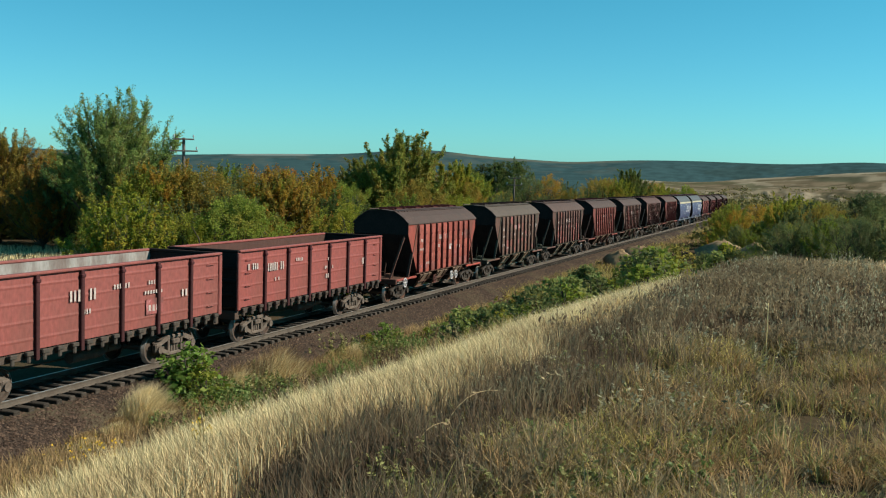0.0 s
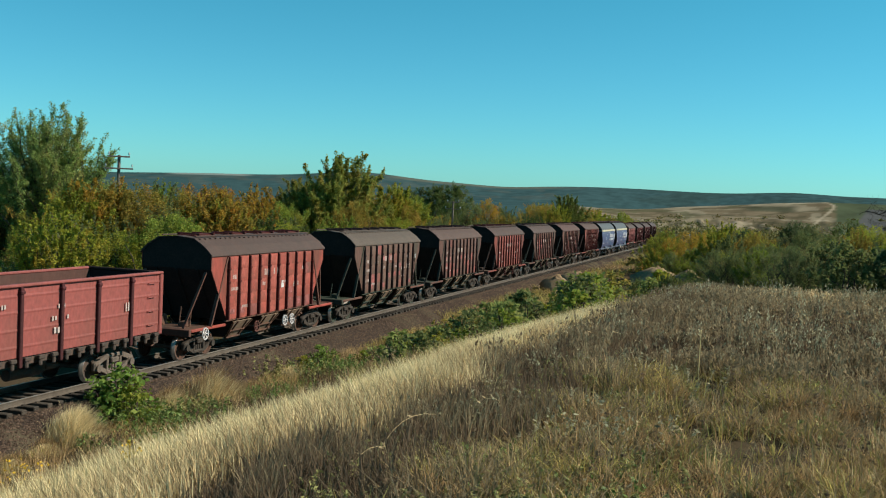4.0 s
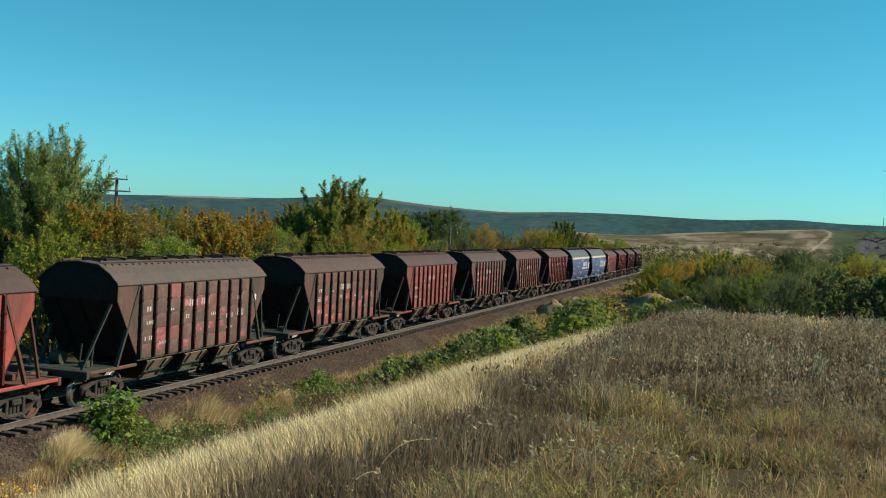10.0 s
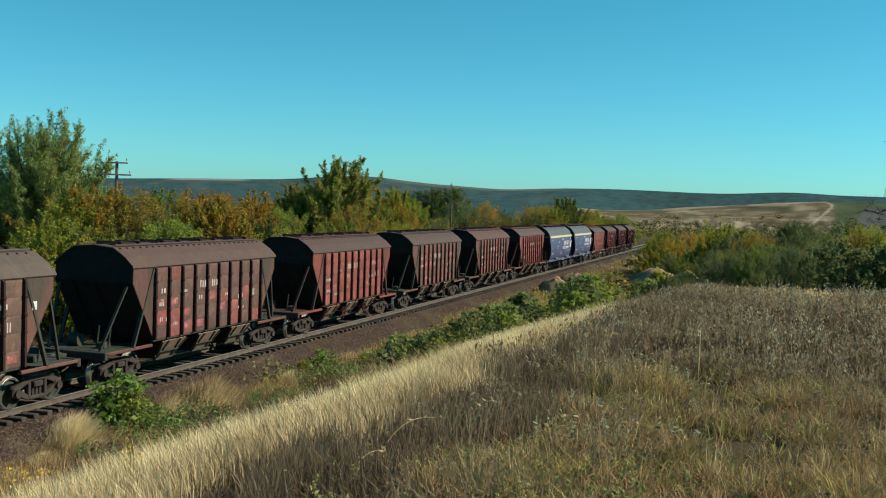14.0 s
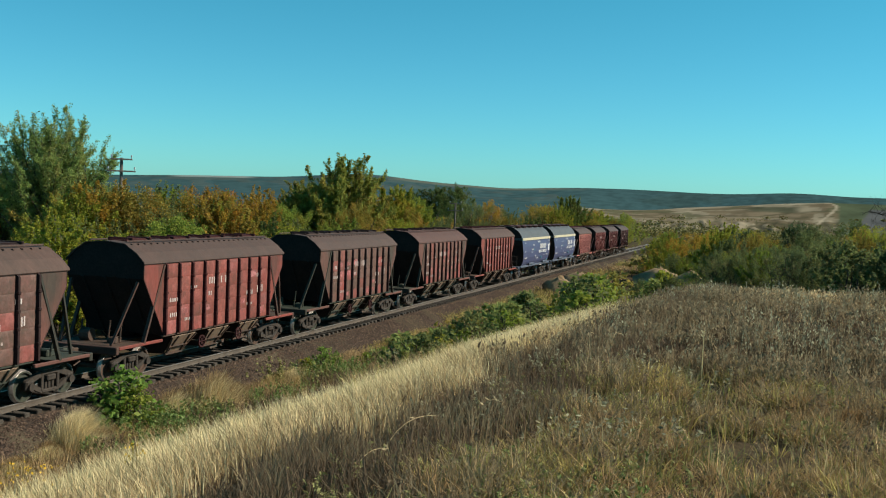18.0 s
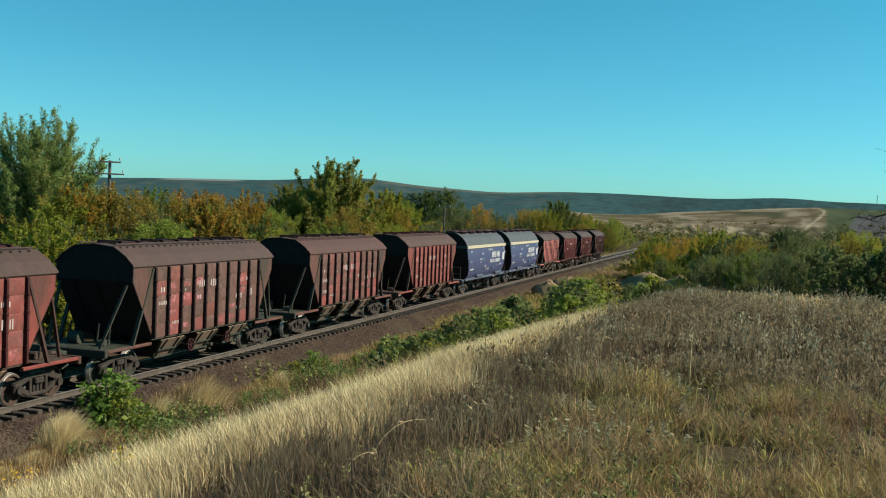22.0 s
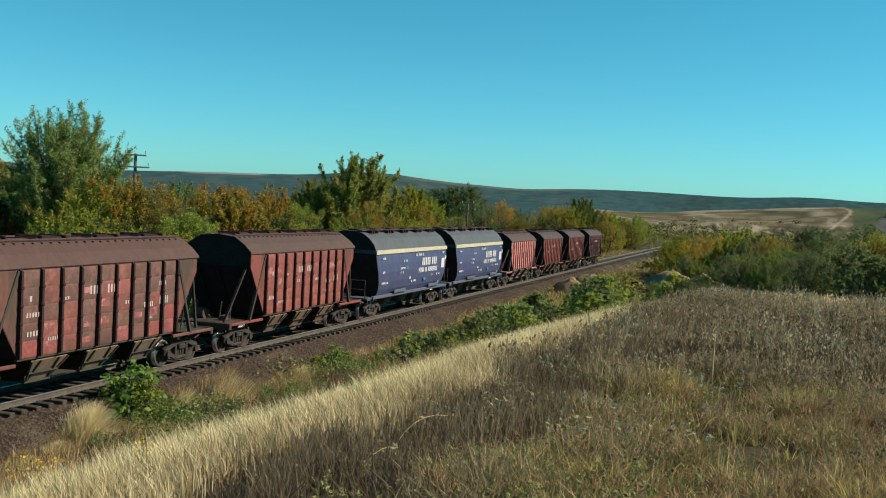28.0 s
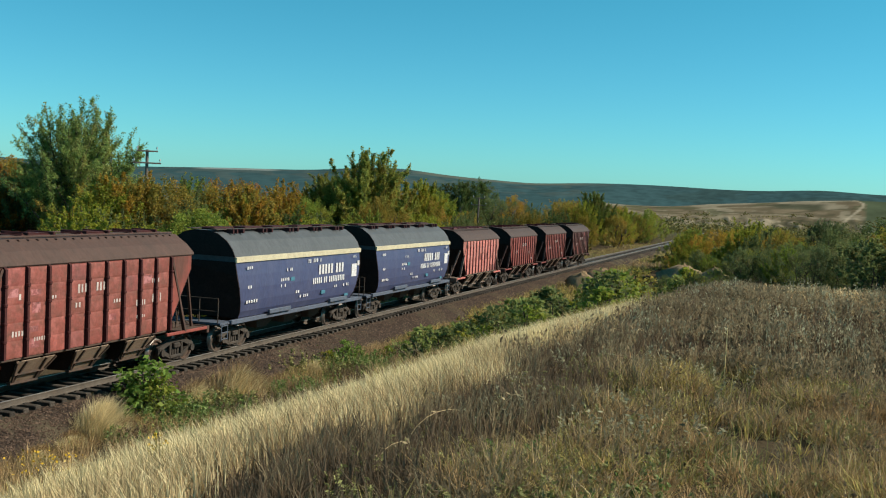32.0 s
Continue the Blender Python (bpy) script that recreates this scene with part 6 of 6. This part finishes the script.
def grasses():
    # blond strip along the brow
    n = 84000
    y = -6 + 29.5 * rng.random(n) ** 0.9
    left = 0.15 + 1.5 * smooth(13.5, 8.0, y)
    q = rng.random(n)
    x = brow(y) - left + (left + 0.95 + 0.6 * smooth(17, 12, y) - 0.2 * smooth(10.5, 7.5, y) - 0.02 * y + 0.25 * np.sin(y * 0.7) + 0.15 * np.sin(y * 2.3)) * q + rng.normal(size=n) * 0.12
    keep = rng.random(n) > smooth(16, 24.5, y + rng.normal(size=n) * 0.8)
    tan = (x > brow(y) + 0.40 + 0.25 * np.sin(y * 1.7) + rng.normal(size=n) * 0.2 - 1.2 * smooth(11, 7.5, y) + 0.2) & (rng.random(n) < 0.7)
    blades("blond_grass", x[keep & ~tan], y[keep & ~tan], 0.35, 0.0095, BLOND, "tall dry blond grass along the brow", (-0.12, -0.05), 0.24)
    blades("tan_brow_grass", x[keep & tan], y[keep & tan], 0.36, 0.011, BROWNGRASS, "darker tan grass on the field side of the brow", (-0.05, -0.05), 0.3)
    y = 15 + 14 * rng.random(3200)
    x = brow(y) - 0.3 + 1.4 * rng.random(3200)
    blades("thin_brow_grass", *clumped(x, y, 0.8, 1.0, 0.1), 0.26, 0.009, TAN, "thin tan grass where the blond strip ends", (-0.1, 0), 0.4)
    # the slope down to the line
    n = 110000
    y = 8 + 70 * rng.random(n) ** 1.2
    x = TRACK_X + 3.1 + (brow(y) - 0.1 - TRACK_X - 3.1) * rng.random(n) ** 1.5
    bank = (np.degrees(np.arctan2(x, y)) > -22) | (x < TRACK_X + 5.5)
    x, y = x[bank], y[bank]
    a = clumped(x, y, 0.55, 2.0, 0.1)
    blades("slope_grass", *a, 0.34, 0.012, TAN, "tan and ochre dry grass on the slope", (0.0, 0.0), 0.45)
    b = clumped(x, y, 0.4, 9.0, 0.5)
    blades("slope_green_grass", *b, 0.34, 0.016, OLIVE, "green herbs and grass on the slope", (0.0, 0.0), 0.45)
    # herbs along the foot of the slope
    y = 24 + 34 * rng.random(1500)
    x = TRACK_X + 3.6 + 0.045 * (y - 24) + 1.5 * rng.random(1500)
    leafy_stems("slope_herbs", *clumped(x, y, 0.9, 1.0, -0.1), 0.42, GREENLEAF, "low green herbs at the foot of the slope", 0.022, 26, 1.7)
    leafy_stems("slope_dry_herbs", *clumped(x + 0.3, y, 0.7, 4.0, 0.1), 0.45, DARKWEED, "dark withered herbs at the foot of the slope", 0.016, 26, 2.2)
    for az, r, spread, n, mat, label in ((-31.6, 33.6, 0.9, 90, GREENLEAF, "dark green leafy herbs below the bush"), (-30.4, 34.8, 1.0, 90, SAGE, "pale green leafy herbs beside the tufts"), (-33.0, 32.4, 0.7, 60, GREENLEAF, "leafy herbs at the bush's foot"), (-24.6, 42.5, 1.2, 80, SAGE, "pale leafy herbs on the slope"), (-22.6, 43.5, 1.3, 90, GREENLEAF, "green leafy herbs on the slope")):
        x, y = at(az, r)
        leafy_stems("herb_patch", x + rng.normal(size=n) * spread, y + rng.normal(size=n) * spread, 0.55, mat, label, 0.036, 22, 1.7)
    # the field: short patchy turf first, dark gaps between
    x, y = scatter(230000, 5.5, 48, power=0.9)
    keep = x > brow(y) + 0.7
    x, y = x[keep], y[keep]
    r, wide, small = np.hypot(x, y), patchy(x, y, 1.3, 3), patchy(x, y, 0.42, 4)
    keep = rng.random(len(x)) < 0.03 + 0.97 * smooth(0.42, 0.58, 0.45 * small + 0.55 * patchy(x, y, 0.8, 90))
    x, y, r, wide, small = x[keep], y[keep], r[keep], wide[keep], small[keep]
    zone = r + 3.0 * (patchy(x, y, 3.0, 5) - 0.5) + rng.normal(size=len(x)) * 0.5
    edge = x - brow(y) + 0.9 * (patchy(x, y, 1.2, 8) - 0.5)
    tall = 0.10 + 0.16 * wide + 0.08 * rng.random(len(x))
    kind = np.where(wide < 0.40, 0, np.where(wide < 0.52, 1, np.where(wide < 0.60, 2, 3)))
    kind = np.where(zone > 14.3, np.where(wide < 0.45, 4, 5), kind)
    kind = np.where(zone > 27, np.where(wide < 0.55, 1, 5), kind)
    kind = np.where((edge < 2.6) & (r < 24), np.where(wide < 0.62, 4, 5), kind)
    for k, (name, mat, label) in enumerate((("olive_grass", OLIVE, "olive grass patches of the field"), ("withered_grass", TAN, "matted withered tan grass of the field"), ("russet_grass", RUSSET, "russet dry grass patches of the field"), ("sage_grass", SAGE, "sage-green grass patches of the field"), ("dark_grass", DARKWEED, "dark withered patches of the field"), ("grey_grass", WEED, "grey-brown withered patches of the field"))):
        m = kind == k
        blades(name, x[m], y[m], tall[m], 0.010, mat, label, (0, 0), 0.45)

    def inside(edge, n, r0, r1, a0, a1, cell, seed, level, power=0.9, far_edge=99.0):
        """Points of the field in soft patches, between two distances from the brow."""
        x, y = scatter(n, r0, r1, a0, a1, power)
        off = x - brow(y)
        keep = (off > edge) & (off < far_edge) & (patchy(x, y, cell, seed) + rng.normal(size=n) * 0.05 > level)
        keep &= rng.random(n) < 0.12 + 0.88 * smooth(0.40, 0.56, patchy(x, y, 0.8, 90)) + smooth(16, 20, np.hypot(x, y))
        return x[keep], y[keep]

    # dry grass in tufts on the near field
    tussocks("tan_tussocks", *inside(2.9, 2600, 6, 16, -30, 11, 1.1, 21, 0.48), 22, 0.18, 0.26, TAN, "tan tufts of dry grass", 0.0075)
    tussocks("russet_tussocks", *inside(2.7, 3600, 7.5, 15, -24, 11, 1.6, 22, 0.56), 24, 0.17, 0.27, RUSSET, "russet tufts of dry grass", 0.0075)
    tussocks("olive_tussocks", *inside(2.5, 3000, 6, 15, -30, 11, 1.0, 23, 0.48), 22, 0.19, 0.24, OLIVE, "olive tufts of grass", 0.0085)
    tussocks("brown_tussocks", *inside(2.4, 2400, 6, 15.5, -30, 11, 0.7, 25, 0.48), 20, 0.2, 0.24, WEED, "grey-brown tufts among the near grass", 0.010)
    tussocks("pale_tussocks", *inside(2.4, 800, 6, 16, -26, 11, 0.9, 24, 0.50), 16, 0.13, 0.34, BROWNGRASS, "pale seeding tufts of grass", 0.0065)
    # dark dry stalks behind the blond strip
    y = 5 + 24 * rng.random(15000) ** 1.15
    x = brow(y) + 1.55 + 1.3 * rng.random(15000) ** 1.2 + 0.2 * np.sin(y * 1.3) - 0.35 * smooth(11, 15, y) - 0.12 * smooth(10.5, 8.0, y)
    keep = patchy(x, y, 0.5, 31) > 0.40
    blades("dark_stalks", x[keep], y[keep], 0.34, 0.011, DARKWEED, "dark dry stalks behind the blond grass", (-0.02, 0), 0.2)
    keep = patchy(x, y, 0.6, 32) > 0.60
    blades("pale_stalks", x[keep], y[keep] + 0.05, 0.36, 0.010, WEED, "grey dry stalks behind the blond grass", (0.04, 0), 0.3)
    tussocks("dark_tussocks", *inside(1.35, 5000, 6, 30, -38, 11, 0.8, 33, 0.42, 0.9, 3.0), 24, 0.16, 0.28, DARKWEED, "dark withered tufts behind the blond grass", 0.010)
    tussocks("grey_tussocks", *inside(1.6, 2000, 6, 30, -38, 11, 0.7, 34, 0.50, 0.9, 3.4), 18, 0.16, 0.30, WEED, "grey-brown withered tufts behind the blond grass", 0.009)
    # withered weeds with upright seed heads further out
    plumes("grey_weeds", *inside(1.0, 11500, 14.0, 25, -24, 11, 1.6, 41, 0.45, 0.8), 0.46, WEED, "grey-brown withered weeds with upright seed heads", 0.0165, 10)
    plumes("brown_weeds", *inside(1.0, 3000, 13.5, 25, -24, 11, 1.8, 42, 0.52, 0.8), 0.42, DARKWEED, "dark brown withered weeds with upright seed heads", 0.0165, 10)
    plumes("silver_weeds", *inside(1.2, 3600, 14.3, 28, -20, 11, 1.0, 43, 0.48, 0.8), 0.48, SILVER, "silver-grey seeding weeds", 0.014, 8)
    plumes("tan_weeds", *inside(1.0, 11000, 21, 46, -12, 11, 2.6, 44, 0.36, 0.8), 0.30, BROWNGRASS, "tan seeding weeds towards the field's far edge", 0.019, 10)
    plumes("dull_weeds", *inside(1.0, 3600, 25, 46, -12, 11, 2.2, 45, 0.50, 0.8), 0.36, WEED, "dull brown weeds towards the field's far edge", 0.019, 10)
    plumes("near_weeds", *inside(2.0, 2600, 7, 14.5, -26, 11, 0.8, 46, 0.54), 0.30, WEED, "grey-brown weeds among the near grass", 0.009, 14)
    # leafy herbs
    leafy_stems("silver_herbs", *inside(1.6, 1500, 9.5, 15.5, -20, 4, 0.6, 51, 0.50, 1.0, 4.2), 0.30, SILVER, "silver-grey leafy herbs", 0.0125, 18, 2.3)
    leafy_stems("sage_herbs", *inside(1.8, 4200, 6.5, 15, -26, 10, 0.7, 52, 0.52), 0.24, SAGE, "sage-green leafy herbs", 0.0115, 18, 2.3)
    leafy_stems("brown_herbs", *inside(1.4, 2600, 7, 16, -28, 11, 0.6, 53, 0.54), 0.28, DARKWEED, "brown curled withered herbs", 0.011, 18, 2.3)
    leafy_stems("green_herbs", *inside(2.6, 420, 7.4, 9.4, -17, -5, 0.7, 54, 0.42), 0.16, GREENLEAF, "patch of fresh green leafy herbs", 0.016, 16, 1.7)
    leafy_stems("pale_heads", *inside(1.8, 420, 8, 24, -26, 10, 0.5, 55, 0.55), 0.30, BLOND, "pale dry seed heads", 0.008, 5, 1.6)
    # long bent stalks that stand out of the weeds
    for x, y, rise, reach, heading, thick, mat in ((-3.11, 8.53, 0.40, 0.67, 58, 0.0052, BROWNGRASS), (-2.5, 9.3, 0.52, 0.28, 20, 0.005, BROWNGRASS), (-0.70, 14.6, 0.74, 0.06, 90, 0.008, BLOND), (-1.30, 10.6, 0.18, 0.40, -15, 0.005, BROWNGRASS),
                                                   (-1.62, 13.2, 0.14, 0.42, -10, 0.006, BLOND), (-3.04, 7.6, 0.34, 0.42, 60, 0.005, BROWNGRASS), (-2.35, 14.9, 0.50, 0.22, 70, 0.007, BROWNGRASS), (-2.05, 15.2, 0.50, 0.20, 60, 0.007, BROWNGRASS), (-0.55, 9.6, 0.34, 0.14, 120, 0.005, BROWNGRASS), (1.02, 12.6, 0.34, 0.12, 60, 0.006, DARKWEED)):
        bent_stalk(x, y, rise, reach, heading, thick, mat)
    # pale fringe at the field's far edge
    x, y = scatter(5200, 40, 47, -5, 11)
    blades("edge_grass", *clumped(x, y, 0.5, 2.0, 0.0), 0.36, 0.014, BLOND, "pale dry grass at the field's far edge", (0, 0), 0.4)
    x, y = scatter(14000, 58, 104, -47, -36)
    blades("meadow_grass", x, y, 0.35, 0.05, BLOND, "pale dry meadow beyond the line", (0, 0), 0.4)
    for az, r, h, rad, mat in ((-36.4, 31.6, 1.25, 0.65, BLOND), (-36.2, 31.5, 1.3, 0.6, BLOND), (-35.2, 31.0, 0.75, 0.45, TAN), (-37.6, 30.5, 0.45, 0.5, TAN), (-39.2, 29.0, 0.4, 0.5, TAN), (-29.3, 37.6, 1.45, 0.95, TAN), (-28.2, 38.4, 0.7, 0.7, TAN), (-31.5, 35.4, 1.15, 0.6, TAN), (-25.0, 42.0, 0.7, 0.4, BLOND), (-19.9, 47.0, 0.9, 0.4, BLOND), (-18.3, 49, 0.8, 0.4, TAN), (-16.6, 38, 0.7, 0.5, BLOND), (-15.2, 41, 0.8, 0.5, TAN), (-14.0, 44, 0.7, 0.5, BLOND), (-12.6, 50, 0.8, 0.6, TAN), (-11.4, 56, 0.8, 0.6, BLOND)):
        x, y = at(az, r)
        tuft(x, y, h * 0.78, rad * 1.1, 2600, mat, "thick brown tuft of dry grass on the slope" if mat is TAN else "pale blond tuft of dry grass on the slope", (0.28, 0.1))
        tuft(x + 0.3, y - 0.4, h * 0.7, rad, 1500, BLOND, "pale seeding tuft of dry grass on the slope", (0.38, 0.1))
    y = 14 + 33 * rng.random(26000)
    x = TRACK_X + 2.9 + 0.02 * (y - 24) + 2.6 * rng.random(26000) + 3.0 * smooth(27, 20, y) * rng.random(26000)
    thick = rng.random(26000) < 0.25 + 0.75 * smooth(29, 24, y)
    x, y = x[thick], y[thick]
    blades("foot_grass", *clumped(x, y, 1.4, 2.0, -0.35), 0.42, 0.014, TAN, "thin tan grass along the foot of the slope", (0, 0), 0.4)
    # the field round and behind the viewpoint
    x, y = -4 + 34 * rng.random(120000), -9 + 46 * rng.random(120000)
    az, r = np.degrees(np.arctan2(x, y)), np.hypot(x, y)
    keep = (x > brow(y) + 0.8) & ((az < -46) | (az > 11) | (r < 5.5)) & (r > 1.2)
    blades("outer_grass", x[keep], y[keep], 0.15, 0.008, TAN, "withered grass round the viewpoint", (0, 0), 0.7)
    x, y = scatter(52000, 0.8, 7.4, -180, 180, 0.6)
    keep = (x > brow(y) + 0.8) & (patchy(x, y, 0.7, 95) > 0.36)
    x, y = x[keep], y[keep]
    pick = patchy(x, y, 1.1, 96) > 0.5
    blades("viewpoint_grass", x[pick], y[pick], 0.16, 0.009, TAN, "short withered grass at the viewpoint", (0, 0), 0.5)
    blades("viewpoint_turf", x[~pick], y[~pick], 0.14, 0.010, OLIVE, "short olive turf at the viewpoint", (0, 0), 0.5)
    # grass that creeps up to the far track
    y = 62 + 150 * rng.random(26000) ** 1.3
    x = TRACK_X + 1.9 + 5.0 * rng.random(26000) ** 1.4
    side = rng.random(26000) < 0.35
    x = np.where(side, 2 * TRACK_X - x - 0.4, x)
    pick = patchy(x, y, 5.0, 9) + rng.normal(size=26000) * 0.1 < 0.5
    blades("trackside_grass", x[pick], y[pick], 0.42, 0.035, OLIVE, "olive grass beside the far track", (0, 0), 0.5)
    blades("trackside_dry_grass", x[~pick], y[~pick], 0.42, 0.035, TAN, "tan dry grass beside the far track", (0, 0), 0.5)
    # yellow flowers
    for az, r, high, spread, count in ((-33.2, 9.9, 0.44, 0.05, 46), (-39.2, 26.6, 0.55, 0.45, 60), (-38.6, 25.6, 0.5, 0.35, 40)):
        x, y = at(az, r)
        f = np.array([x, y, 0]) + rng.normal(size=(count, 3)) * (spread, spread, 0)
        f[:, 2] = land(f[:, 0], f[:, 1]) + high * (0.75 + 0.4 * rng.random(count))
        v, q = leaf_cloud(f, 0.012 if r < 15 else 0.03, rng, 1.2)
        flowers = thing("yellow_flower", "small yellow flowering weed in the dry grass" if r < 15 else "yellow flowering weed at the foot of the slope", "flower")
        part("blossom", raw_mesh("blossom", v, q, [], YELLOW), YELLOW, flowers, "yellow blossoms")
        st = Shape()
        for p in f[::4]:
            st.tube((p[0] * 0.7 + x * 0.3, p[1] * 0.7 + y * 0.3, float(land(p[0], p[1])) - 0.03), p, 0.004, 0.002, 4)
        part("stem", st, OLIVE, flowers)
    # the mast on the far crest
    x, y = at(6.0, 3950)
    m = thing("radio_mast", "thin far radio mast on the hill's crest", "mast")
    m.matrix_basis = pose(x, y, float(land(x, y)))
    part("shaft", Shape().tube((0, 0, -2), (0, 0, 30), 1.3, 0.7, 6), POLE, m)


def far_scrub():
    """Woods and hedges that dot the valley."""
    pts = []
    for k in range(1900):
        a = rng.uniform(-48, 12)
        r = 118 + 330 * rng.random() ** 1.3
        x, y = at(a, r)
        if abs(x - TRACK_X) < 9 and y < 330:
            continue
        z = float(land(x, y))
        s = rng.uniform(1.5, 2.6)
        el = math.degrees(math.atan2(z + s * 1.9 - EYE, r))
        if x > TRACK_X and a < -3.5 and el > -1.9 and r < 240:
            s *= 0.6
        w = rng.normal(size=(95, 3))
        w /= (0.6 + 0.4 * np.linalg.norm(w, axis=1, keepdims=True))
        pts.append(np.maximum(np.array([x, y, z + s * 0.6]) + w * np.array([s, s, s * 0.6]), (-1e9, -1e9, z)))
    for k in range(70):
        r = rng.uniform(620, 1350)
        x, y = at(rng.uniform(-8.5 + 4 * (r - 620) / 1130, 8), r)
        s = rng.uniform(1.2, 3.2)
        wide = rng.choice((1.0, 1.5, 6.0))
        w = rng.normal(size=(60, 3)) * np.array([s * wide, s, s * 0.45])
        pts.append(np.maximum(np.array([x, y, float(land(x, y)) + s * 0.6]) + w, (-1e9, -1e9, -30)))
    v, q = leaf_cloud(np.concatenate(pts), 0.27, rng, 1.2)
    big = np.hypot(v[:, 0], v[:, 1]) > 600
    mid = v.reshape(-1, 4, 3).mean(1).repeat(4, 0)
    v[big] = mid[big] + (v[big] - mid[big]) * 3.0
    thing("far_scrub", "distant autumn scrub and trees in the valley", "scrub", kind="stuff", data=raw_mesh("far_scrub", v, q, [], LEAFFAR))


woods()
dead_tree()
clay_banks()
pole(-34.2, 72, 1.12)
pole(-16.4, 120, -0.58)
far_scrub()
grasses()
motions()
